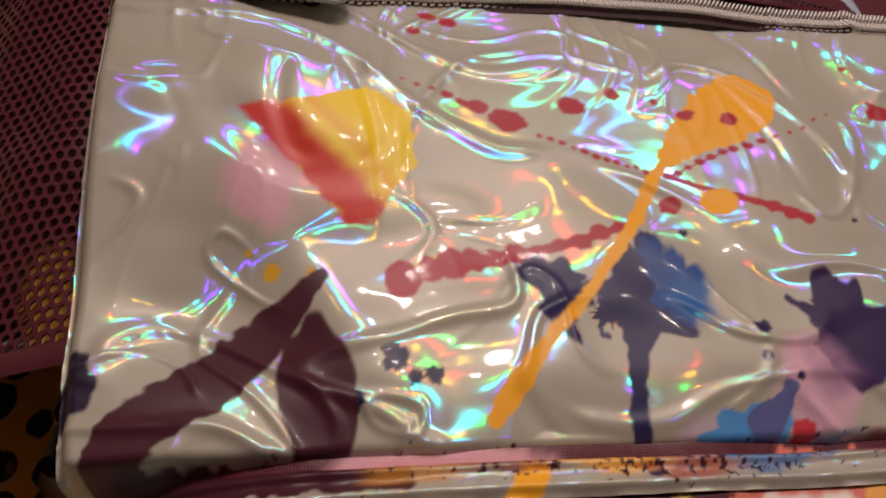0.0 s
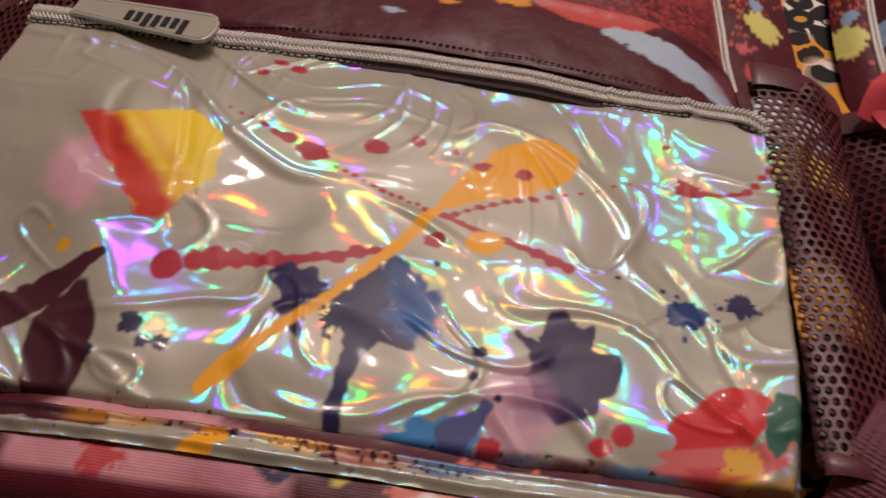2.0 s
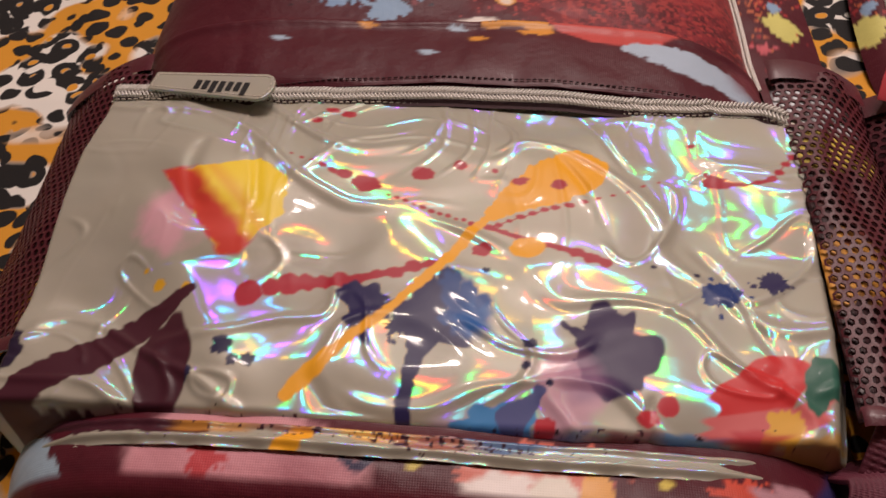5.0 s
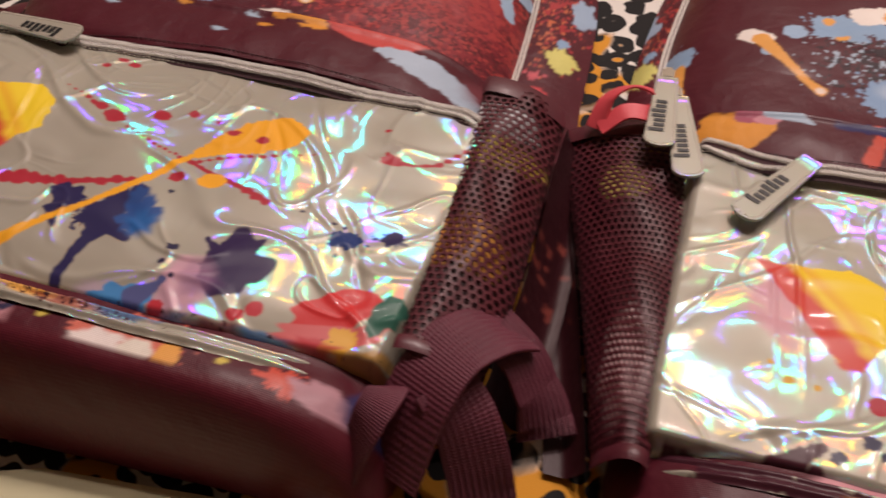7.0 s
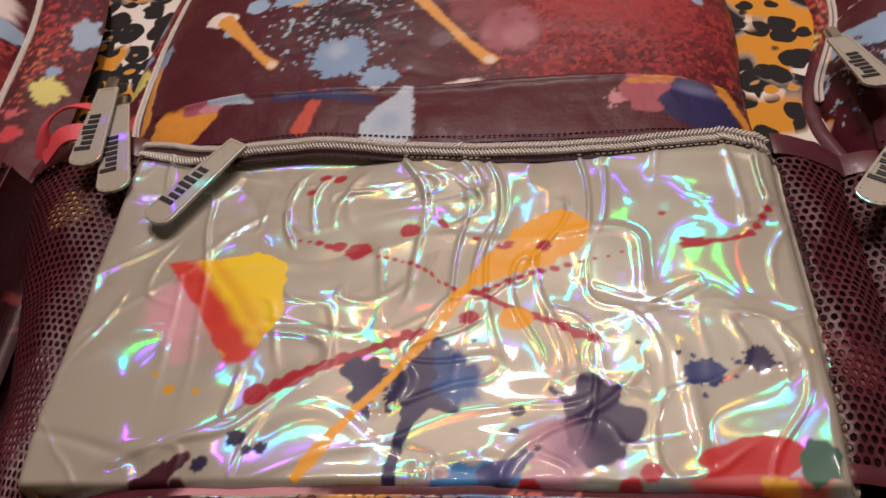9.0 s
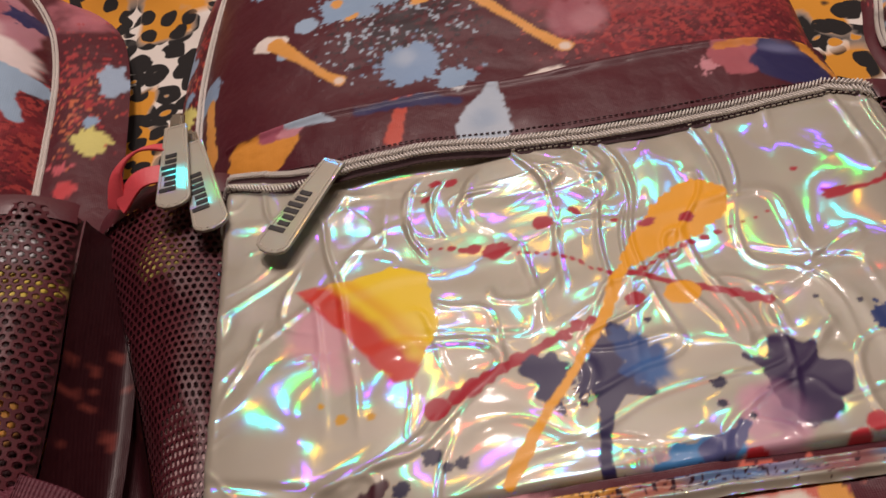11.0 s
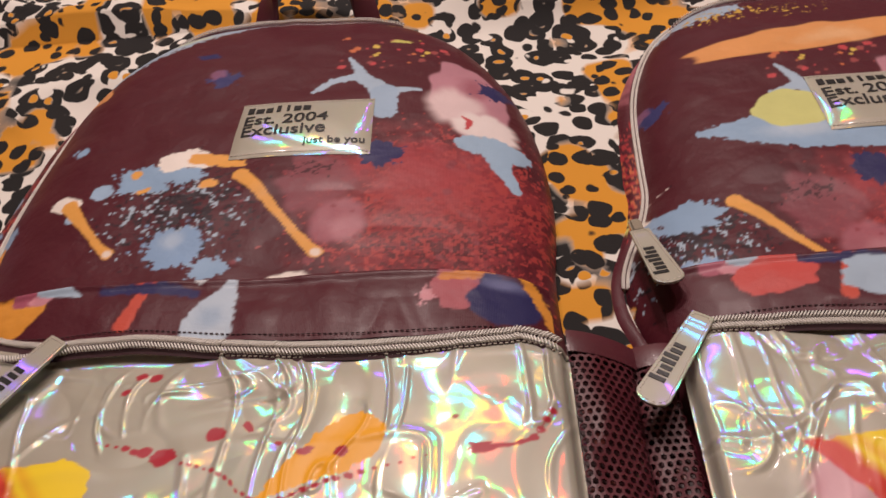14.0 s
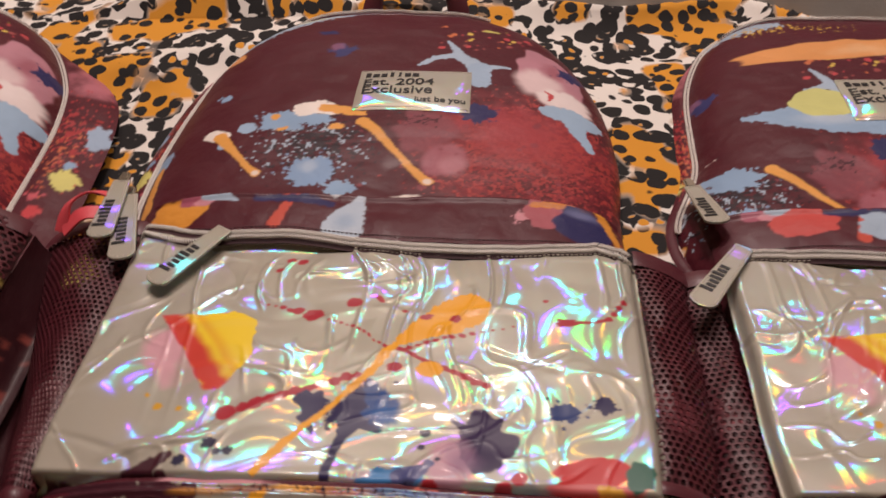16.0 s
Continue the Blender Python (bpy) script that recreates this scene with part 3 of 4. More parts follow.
    if kind == "c":
        p.stroke([(-48, 318, 4), (-90, 322, 14), (-60, 318, 24), (-20, 312, 22), (20, 306, 14)], "93aeca", 0.6, 2.0, 120)
        p.wash(-50, 318, 30, 14, "c2cfdc", 0.7, 121)
        p.blob(-52, 336, 26, 22, "cfcf86", 0, 0.12, 122)
        p.blob(-20, 425, 70, 18, "dd9a5e", 8, 0.25, 123, 0.8)
        p.wash(10, 420, 40, 14, "e8b98a", 0.7, 124)
    if kind == "a":
        p.blob(-40, 330, 60, 40, "dfa556", 0, 0.3, 125, 1.0, 0.9)
        p.specks(-30, 250, 50, 30, "2a1c2e", 3.0, 0.3, 126)
    p.lay(smooth(-19.0, -20.5, Y), "5a1d29")
    return p.out()


def flap_print(X, Y, kind):
    p = Print(X, Y, GROUND)
    tan, sky, coral = "e0983f", "a9bccf", "c8503f"
    if kind == "a":
        p.blob(70, 214, 36, 13, "c8504c", -6, 0.2, 3)
        p.blob(30, 220, 18, 12, tan, 0, 0.4, 4)
        p.specks(28, 216, 18, 9, "2a1c2e", 3.0, 0.2, 5)
        p.blob(40, 204, 8, 4, tan, 0, 0.4, 6)
        p.stroke([(82, 196, 4), (104, 192, 10), (128, 186, 9), (140, 180, 6)], "b4c4d6", 0.6, 1.5, 7)
        p.wash(134, 196, 16, 18, "7a3c46", 0.8, 8)
        for x, y, c in ((-10, 186, sky), (12, 198, tan), (-40, 206, tan), (2, 205, sky), (-80, 195, sky)):
            p.blob(x, y, 4, 1.8, c, 0, 0.3, 9)
        return p.out()
    shift = -95 if kind == "c" else 0
    if kind != "c":
        p.blob(-134, 193, 21, 15, tan, 12, 0.18, 11)
    p.blob(-124, 205, 10, 5, "a4566a", -20, 0.3, 12)
    p.blob(-116, 203, 7, 4, "c98a96", 0, 0.2, 13)
    p.stroke([(-116, 208, 3), (-102, 206, 3.5), (-94, 202, 1)], sky, 0.5, 0.4)
    p.stroke([(-61, 199, 3.2), (-64, 186, 3.6), (-66, 180, 4.2)], coral, 0.5, 0.5)
    p.blob(-60, 207, 5, 1.4, "c8503f", 0, 0.2, 14)
    p.stroke([(-82, 204, 2.5), (-50, 204, 4), (-34, 200, 3)], "2f2d5c", 0.8, 1.0)
    p.stroke([(-16, 209, 2.2), (-18, 198, 6), (-22, 186, 11), (-24, 179, 13)], "b9c8d8", 0.6, 1.0, 15)
    p.wash(-22, 184, 12, 10, "8fa9c6", 0.6, 16)
    p.blob(-32, 209, 3.4, 2.4, "c8ccd2", 0, 0.2, 17)
    p.splat(84, 194, 4, "cf8e98", 18, 0.3, 8)
    p.blob(100, 197, 14, 14, "b0606a", 30, 0.3, 19)
    p.stroke([(92, 207, 2), (108, 209, 3), (118, 211, 2)], "d98a4a", 0.5, 0.9)
    p.blob(124, 193, 18, 17, "2f2d5c", 0, 0.14, 20)
    p.wash(122, 204, 16, 7, "8a8fb8", 0.6, 21)
    p.stroke([(134, 211, 3), (140, 200, 3.5), (146, 184, 3.0), (146, 176, 2)], tan, 0.5, 1.2, 22)
    if kind == "c":
        p.blob(-96, 196, 20, 14, "c8504c", 10, 0.2, 23)
        p.blob(-46, 192, 22, 12, sky, 0, 0.3, 24)
    return p.out()


# ---- the bags ----


def half_width(y, bag):
    """Half the body's width (mm) at a height along the bag."""
    k = np.clip((y - 262) / 258.0, 0, 1)
    base = 156 + 7 * smooth(150, 230, y) - np.clip(y - 260, 0, 400) * 0.02
    low = 1 - 0.05 * smooth(0, -40, y)
    sag = 0.5 * (bag["bulge"][0] + bag["bulge"][1]) * smooth(185, 300, y)
    return (base + sag) * low * np.clip(1 - k ** 3.1, 0, 1) ** 0.42


def centre(y, bag):
    """The body's middle line leans a little as it rises."""
    return -2.0 - 13.0 * smooth(150, 240, y) - 5.0 * smooth(320, 470, y) + 0.5 * (bag["bulge"][1] - bag["bulge"][0]) * smooth(185, 300, y)


def front(x, y, bag):
    """Height (mm) of the body's front over its base at a place in the bag's plane."""
    w = np.maximum(half_width(y, bag), 0.5)
    a = np.clip(np.abs((x - centre(y, bag)) / w), 0, 1)
    k = np.clip((y - 262) / 258.0, 0, 1)
    side = np.clip(1 - a ** 5, 0, 1) ** 0.55
    foot = np.clip(1 - np.clip((-12 - y) / 28.0, 0, 1) ** 2.4, 0, 1) ** 0.5
    head = np.clip(1 - k ** 7, 0, 1) ** 0.6
    z = bag["thick"] * side * foot * head + bag["lean"] * x * side * foot * head
    puff = 1 + 0.16 * np.cos(np.clip(a, 0, 1) * 1.5) * smooth(205, 300, y)
    z = z * puff
    s = bag["seed"]
    z = z + (2.2 * fbm(x / 70, y / 60, s, 3) + 0.9 * np.abs(fbm(x / 38 + y / 90, y / 26, s + 7, 2))) * side * foot
    z = z - 4.0 * smooth(168, 158, y) * smooth(-12, 4, y) * side
    z = z + 3.5 * np.exp(-((y + 27) / 7.0) ** 2) * side
    return z


def zip_line(x, bag):
    """Where the pocket's zip runs, across the bag."""
    s = bag["seed"]
    return bag["zip_y"] + 3.0 * np.sin(x / 40.0 + 0.6 * s) * smooth(-150, -40, x) + bag["zip_tilt"] * x + 10 * smooth(-90, -150, x) * bag["open"] - 8 * smooth(128, 150, x)


def crease(field, x, y, level, wide):
    """A rounded ridge of a given half width (mm) along the line where a smooth field takes a level."""
    n = field(x, y) - level
    slope = np.hypot(field(x + 0.5, y) - level - n, field(x, y + 0.5) - level - n) / 0.5
    return np.exp(-(n / (slope + 0.006) / wide) ** 2)


def pocket_height(x, y, bag):
    """Height of the foil pocket's face."""
    s = bag["seed"]
    base = bag["thick"] + bag["lean"] * x + bag["puff"] * np.clip(1 - (x / 150) ** 6, 0, 1) * smooth(-8, 24, y) * smooth(190, 120, y)
    base = base - 3
    u = x + 14 * vnoise(x / 45, y / 45, s + 11)
    v = y + 10 * vnoise(x / 40, y / 40, s + 12)
    flow = bag["fold"]
    p, q = u * math.cos(flow) + v * math.sin(flow), -u * math.sin(flow) + v * math.cos(flow)
    def along(turn, length, gap, seed):
        ca, sa = math.cos(turn), math.sin(turn)
        return lambda a, b: vnoise((a * ca + b * sa) / length, (b * ca - a * sa) / gap, s + seed)

    fade = lambda k, lo: smooth(lo, lo + 0.5, vnoise(x / 40 + 5 * k, y / 34 - 3 * k, s + 40 + k))
    ridge = 0.95 * crease(along(flow, 78, 30, 21), u, v, 0.05, 2.4) * (0.2 + 0.8 * fade(1, -0.45))
    ridge = ridge + 0.8 * crease(along(flow + 0.5, 60, 26, 31), u, v, -0.1, 1.9) * fade(2, -0.2) - 0.7 * crease(along(flow - 0.5, 66, 30, 32), u, v, 0.2, 2.2) * fade(4, -0.2)
    ridge = ridge + 0.55 * crease(along(flow + 1.3, 40, 24, 33), u, v, 0.1, 1.4) * fade(5, -0.05) + 0.45 * crease(along(flow + 0.2, 34, 14, 34), u, v, 0.25, 1.2) * fade(6, -0.1)
    folds = 0.45 * vnoise(p / 62, q / 19, s + 24) + 0.10 * vnoise(p / 34, q / 9, s + 27)
    ripple = 0.6 * crease(along(0.05, 14, 66, 23), u, v, 0.15, 1.5) * fade(3, -0.45) + 0.5 * crease(along(-0.1, 19, 58, 35), u, v, -0.25, 1.3) * fade(7, -0.3) + 0.25 * vnoise(u / 12, v / 70, s + 25)
    ripple = ripple * smooth(20, 130, y) * bag["ripple"]
    dent = 2.2 * vnoise(u / 60, v / 40, s + 24) + 0.45 * vnoise(u / 24, v / 13, s + 26)
    z = base + bag["crease"] * (ridge + folds) + bag["dent"] * dent + ripple
    z = z - bag["cave"] * 9 * np.exp(-(((x + 112) / 34) ** 2 + ((y - 46) / 26) ** 2)) + bag["cave"] * 2.2 * np.exp(-(((x + 80 + (y - 40) * 0.7) / 13) ** 2) - ((y - 40) / 34) ** 2) + bag["cave"] * 10 * np.exp(-((x + 100) / 55) ** 2 - ((y - 95) / 42) ** 2)
    z = np.maximum(z, front(x, y, bag) + 1.2 + 0.25 * (z - base))
    # welted seam at the bottom
    seam = smooth(3, -2, y)
    flat = front(x, y, bag) + 1.2 + 1.6 * np.exp(-((y + 2) / 1.3) ** 2) + 2.4 * np.exp(-((y + 8) / 1.6) ** 2) + 0.5 * vnoise(x / 6, y / 3, s + 30)
    z = z * (1 - seam) + flat * seam
    z = z - 5.0 * np.exp(-((y - 1.2) / 1.6) ** 2)
    # sides turn down to the body
    z = z - bag["thick"] * 0.22 * smooth(143, 150, np.abs(x)) ** 1.5
    z = z + 1.3 * np.exp(-((np.abs(x) - 147) / 1.6) ** 2)
    return z


def foil_tab(name, parent, m, length=56.0, letters=7):
    """A stitched foil pull with a dark inked word, its length along y from the slider."""
    holder = part(name, slab([(0.001 * x, 0.001 * y) for x, y in tab_outline(length)], 0.0018), FOIL, parent, "clear holographic vinyl zip pull")
    holder.matrix_local = m
    rnd = random.Random(3)
    bm = bmesh.new()
    for k in range(letters):
        h = (8.0, 5.6, 5.6, 7.0, 7.4, 5.6, 5.6)[k % 7]
        x0 = -1.0
        y0 = -length * 0.48 - 3.7 * (letters / 2 - 0.5 - k) - 6
        bmesh.ops.create_cube(bm, size=1.0, matrix=Matrix.Translation((0.001 * (x0 - h / 2 + 2.4), 0.001 * y0, 0.00205)) @ Matrix.Diagonal((0.001 * h, 0.0024, 0.0003, 1)))
    part("printed_mark", bm, INK, holder, "black printed bars")
    bm = bmesh.new()
    edge = tab_outline(length, 1.6)
    for (x0, y0), (x1, y1) in zip(edge, edge[1:] + edge[:1]):
        ln = math.hypot(x1 - x0, y1 - y0)
        n = max(1, int(ln / 1.9))
        for i in range(n):
            k = (i + 0.5) / n
            bmesh.ops.create_cube(bm, size=1.0, matrix=Matrix.Translation((0.001 * (x0 + (x1 - x0) * k), 0.001 * (y0 + (y1 - y0) * k), 0.0019)) @ Matrix.Rotation(math.atan2(y1 - y0, x1 - x0), 4, "Z") @ Matrix.Diagonal((0.0013, 0.0004, 0.0004, 1)))
    part("stitching", bm, THREAD, holder)
    return holder


def tab_outline(length, inset=0.0):
    """A strip that widens to a rounded end."""
    a, b = 5.6 - inset, 8.2 - inset
    pts = [(a, -inset), (-a, -inset), (-b, -length + 6)]
    for k in range(1, 6):
        t = math.pi + k * math.pi / 6
        pts.append((b * math.cos(t), -length + 6 + (5.5 - inset) * math.sin(t)))
    pts.append((b, -length + 6))
    return [(x, y) for x, y in pts]


def teeth(path, size, gap_of):
    """Two rows of slanted coil loops along a path of (x, y, z) in mm."""
    verts, faces = [], []
    pts = np.asarray(path, float)
    tan = np.gradient(pts, axis=0)
    tan /= np.linalg.norm(tan, axis=1)[:, None]
    for i in range(len(pts)):
        t = Vector(tan[i])
        side = Vector((-t.y, t.x, 0)).normalized()
        for row in (-1, 1):
            c = Vector(pts[i]) + side * row * (size * 0.62 + gap_of(i / len(pts)))
            lx, ly, lz = t * 0.52, (side + t * 0.65 * row).normalized() * size * 0.6, Vector((0, 0, 1.1))
            b = len(verts)
            for sx, sy, sz in ((-1, -1, 0), (1, -1, 0), (1, 1, 0), (-1, 1, 0), (-0.55, -0.75, 1), (0.55, -0.75, 1), (0.55, 0.75, 1), (-0.55, 0.75, 1)):
                verts.append(tuple((c + lx * sx + ly * sy + lz * sz) * 0.001))
            for f in ((4, 5, 6, 7), (0, 1, 5, 4), (1, 2, 6, 5), (2, 3, 7, 6), (3, 0, 4, 7)):
                faces.append([b + k for k in f])
    me = bpy.data.meshes.new("zip_teeth")
    me.from_pydata(verts, [], faces)
    return me


def strip_along(path, half, rise, lift=0.0, across=5):
    """A cloth strip of a given half width along a path in mm, arched by rise."""
    pts = np.asarray(path, float)
    tan = np.gradient(pts, axis=0)
    side = np.stack([-tan[:, 1], tan[:, 0], np.zeros(len(pts))], -1)
    side /= np.linalg.norm(side, axis=1)[:, None] + 1e-9
    k = np.linspace(-1, 1, across)
    P = pts[:, None] + side[:, None] * (k * half)[None, :, None]
    P[..., 2] += lift + rise * (1 - k ** 2)[None, :]
    return P * 0.001


def mesh_net(left, right, rise, pitch=3.6, bag_seed=1):
    """A net of six-sided holes stretched between two edges; left(t), right(t) give places in mm, t from 0 to 1."""
    ts = np.linspace(0, 1, 40)
    L, R = np.array([left(t) for t in ts]), np.array([right(t) for t in ts])
    width, height = np.linalg.norm(R - L, axis=1).max(), np.linalg.norm(np.diff(L, axis=0), axis=1).sum()
    nu, nv = max(4, int(width / pitch)), max(6, int(height / (pitch * 0.87)))

    def at(s, t):
        s, t = min(max(s, 0), 1), min(max(t, 0), 1)
        i = min(int(t * 39), 38)
        f = t * 39 - i
        a, b = L[i] * (1 - f) + L[i + 1] * f, R[i] * (1 - f) + R[i + 1] * f
        p = a * (1 - s) + b * s
        wave = noise.noise((s * 2.2 + bag_seed, t * 5, 0.3)) * 5.0 + noise.noise((s * 5 + bag_seed, t * 9, 4.3)) * 1.2
        p = p + np.array((0, 0, (rise + wave) * math.sin(math.pi * s) ** 0.7))
        return tuple(p * 0.001)

    verts, faces = [], []
    for j in range(nv):
        for i in range(nu):
            cs, ct = (i + 0.5 + 0.5 * (j % 2)) / (nu + 0.5), (j + 0.5) / nv
            b = len(verts)
            for radius, sink in ((1.1547, 0.0), (0.76, 0.0), (0.70, 1.0)):
                for k in range(6):
                    a = math.pi / 6 + k * math.pi / 3
                    x, y, z = at(cs + radius * 0.5 * math.cos(a) / (nu + 0.5), ct + radius * 0.5774 * math.sin(a) / nv)
                    verts.append((x, y, z - 0.0007 * sink))
            for k in range(6):
                q = (k + 1) % 6
                faces.append((b + k, b + q, b + 6 + q, b + 6 + k))
                faces.append((b + 6 + k, b + 6 + q, b + 12 + q, b + 12 + k))
    bm = bmesh.new()
    vs = [bm.verts.new(v) for v in verts]
    for f in faces:
        bm.faces.new([vs[k] for k in f])
    bmesh.ops.remove_doubles(bm, verts=[v for i, v in enumerate(vs) if i % 18 < 6], dist=0.0006)
    return bm


def place_on(x, y, z, turn=0.0, tilt=0.0):
    """A pose in millimetres and degrees in the bag's own space."""
    return pose(0.001 * x, 0.001 * y, 0.001 * z, tilt, 0, turn)


def backpack(label, bag):
    root = new("backpack")
    tagged(root, label, "backpack", "backpacks lying on the bed", "")
    kind = bag["kind"]
    # body
    ys = np.concatenate([np.linspace(-40, 160, 150), np.linspace(161.4, 519.8, 330)])
    a = np.sin(np.linspace(-1, 1, 381) * math.pi / 2 * 0.97) / math.sin(math.pi / 2 * 0.97)
    Y = np.repeat(ys[:, None], len(a), 1)
    X = centre(ys, bag)[:, None] + a[None, :] * half_width(ys, bag)[:, None]
    Z = front(X, Y, bag)
    sx, sy = (77, 37) if kind == "c" else (0, 0)
    ink = upper_print(X + sx * smooth(120, 200, Y), Y + sy * smooth(120, 200, Y), kind) if kind != "c" else mixed_print(X, Y, sx, sy)
    part("body", sheet("body", np.stack([X, Y, np.maximum(Z, 0.3)], -1) * 0.001, ink), FABRIC, root, "glossy maroon fabric printed with paint splashes")
    under = np.stack([X[::10, ::10], Y[::10, ::10], 0.0 * X[::10, ::10]], -1) * 0.001
    part("back_panel", sheet("back_panel", under), MAROON, root)
    # flap over the pocket's zip
    xs = np.linspace(-152, 146, 240)
    top = 212 + 1.5 * np.sin(xs / 60)
    low = zip_line(xs, bag) + 2.8
    k = np.linspace(0, 1, 36)[:, None]
    FX, FY = np.repeat(xs[None, :], 36, 0), low[None, :] + (top - low)[None, :] * k
    lift = 2.0 + 1.2 * np.sin(np.pi * k) + 1.8 * np.exp(-((k - 0.93) / 0.06) ** 2) - 2.6 * smooth(0.96, 1.0, k)
    FZ = front(FX, FY, bag) + lift + 0.9 * np.abs(fbm(FX / 22, FY / 40, bag["seed"] + 3, 2))
    part("zip_flap", sheet("zip_flap", np.stack([FX, FY, FZ], -1) * 0.001, flap_print(FX, FY, kind)), FABRIC, root, "maroon printed strip sewn above the zip")
    bm = bmesh.new()
    for i in range(0, 112):
        x = -150 + i * 2.65
        y = float(zip_line(np.array(x), bag)) + 5.6
        z = float(front(np.array(x), np.array(y), bag)) + 3.2
        bmesh.ops.create_cube(bm, size=1.0, matrix=place_on(x, y, z) @ Matrix.Diagonal((0.0016, 0.0004, 0.0006, 1)))
    part("flap_stitching", bm, TAPE, root)
    # foil pocket
    px, py = np.linspace(-151, 151, bag["cols"]), np.linspace(0, 1, bag["rows"])
    PX = np.repeat(px[None, :], len(py), 0)
    head = zip_line(px, bag) - 3.9
    PY = -11 + (head[None, :] + 11) * py[:, None]
    PZ = pocket_height(PX, PY, bag)
    ink_on = pocket_print(PX, PY, kind)
    taper = 1 - 0.012 * smooth(40, 0, PY) - 0.03 * smooth(14, -11, PY) ** 2
    pocket = part("front_pocket", sheet("front_pocket", np.stack([PX * taper + bag["slant"] * 7 * (PY - 80) / 80 * smooth(50, 150, PX), PY + bag["slant"] * 4 * smooth(50, 150, PX), PZ], -1) * 0.001, ink_on), VINYL, root, "crinkled silver holographic vinyl pocket with paint splashes")
    rim = np.concatenate([PX[-1:], PX[-1:]], 0)
    hz = PZ[-1]
    hem = np.stack([px, head + 0.5, hz + 0.6], -1)
    part("hem", sheet("hem", tube(hem * 0.001, 0.0016, 6, 0.6), None, True), FOIL, pocket)
    bm = bmesh.new()
    for i in range(0, 110):
        x = -148 + i * 2.7
        j = min(int((x + 151) / 302 * (len(px) - 1)), len(px) - 2)
        bmesh.ops.create_cube(bm, size=1.0, matrix=place_on(x, head[j] - 2.6, PZ[-6, j] + 0.7) @ Matrix.Diagonal((0.0016, 0.0005, 0.0007, 1)))
    part("hem_stitching", bm, THREAD, pocket)
    # its zip
    zx = np.arange(-150, 147, 1.6)
    zy = zip_line(zx, bag) - 2.2
    zz = np.maximum(front(zx, zy, bag) + 1.2, np.interp(zx, px, hz) - 0.6)
    path = np.stack([zx, zy, zz], -1)
    tape = strip_along(path[::2], 6.0, 1.6, 0.3)
    part("zip_tape", sheet("zip_tape", tape), TAPE, root)
    opening = bag["open"]
    part("zip_teeth", teeth(path + np.array((0, 0, 2.6)), 3.5, lambda k: 2.6 * opening * math.sin(math.pi * min(k / 0.17, 1.0)) if k < 0.17 else 0.0), SILVER, root, "silver coil zip")
    # its slider and pull
    pxm, turn = bag["pull"]
    pz = float(np.interp(pxm, zx, zz)) + 1.4
    pyy = float(np.interp(pxm, zx, zy))
    bm = bmesh.new()
    bmesh.ops.create_cube(bm, size=1.0, matrix=place_on(0, 0, 1.0) @ Matrix.Diagonal((0.011, 0.008, 0.0026, 1)))
    bmesh.ops.bevel(bm, geom=list(bm.edges), offset=0.001, segments=2, affect="EDGES")
    slider = part("zip_slider", bm, CHROME, root, "small chrome zip slider")
    slider.matrix_local = place_on(pxm, pyy, pz - 0.6)
    foil_tab("zip_pull", root, place_on(pxm, pyy + 4, pz + 2.6, turn, bag["tilt"]), bag["tab"])
    # main zip round the arch
    yy = np.linspace(216, 484, 110)
    side = bag["side"]
    arch = [(centre(y, bag) + side * (half_width(y, bag) * (0.985 - 0.02 * smooth(380, 470, y))), y) for y in yy]
    reach = 60 if side < 0 else 20
    ang = np.linspace(0, 1, 40)[1:]
    x_end = arch[-1][0]
    for k in ang:
        x = x_end + (side * -reach - x_end) * k
        arch.append((x, 484 + 11.0 * math.sin(k * math.pi / 2)))
    arch = np.array(arch)
    az = np.maximum(front(arch[:, 0], arch[:, 1], bag), 4.0) + 1.2
    wide = np.stack([arch[:, 0], arch[:, 1], az], -1)
    part("main_zip_tape", sheet("main_zip_tape", strip_along(wide, 3.2, 0.8)), MAROON, root)
    dense = np.stack([np.interp(np.linspace(0, 1, 330), np.linspace(0, 1, len(wide)), wide[:, i]) for i in range(3)], -1)
    part("main_zip_teeth", teeth(dense + np.array((0, 0, 1.5)), 2.1, lambda k: 0.0), SILVER, root, "silver coil zip round the top")
    for n, (tx, ty, tz, tturn, ttilt, tl) in enumerate(bag["side_pulls"]):
        foil_tab("side_zip_pull", root, place_on(tx, ty, tz, tturn, ttilt), tl)
        bm = bmesh.new()
        bmesh.ops.create_cube(bm, size=1.0, matrix=place_on(0, 5, -0.5) @ Matrix.Diagonal((0.007, 0.011, 0.004, 1)))
        bmesh.ops.bevel(bm, geom=list(bm.edges), offset=0.0014, segments=2, affect="EDGES")
        part("side_zip_slider", bm, CHROME, root).matrix_local = place_on(tx, ty, tz, tturn)
    # panel between the main zip and the back
    out, wide = bag["side_panel"]
    ty = np.linspace(150, 478, 120)
    ts = np.linspace(0, 1, 34)
    reach = wide * np.sin(np.clip((478 - ty) / 110, 0, 1) * math.pi / 2)
    inner = centre(ty, bag) + out * half_width(ty, bag) * 0.975
    SX = inner[:, None] + out * (reach[:, None] * ts[None, :] + 3)
    SY = np.repeat(ty[:, None], 34, 1)
    hz0 = np.maximum(front(inner, ty, bag) - 1.0, 5.0)
    SZ = hz0[:, None] * np.cos(ts[None, :] * 1.35) + 1.2 * fbm(SX / 25, SY / 30, bag["seed"] + 60, 2) * np.sin(ts[None, :] * 3.1)
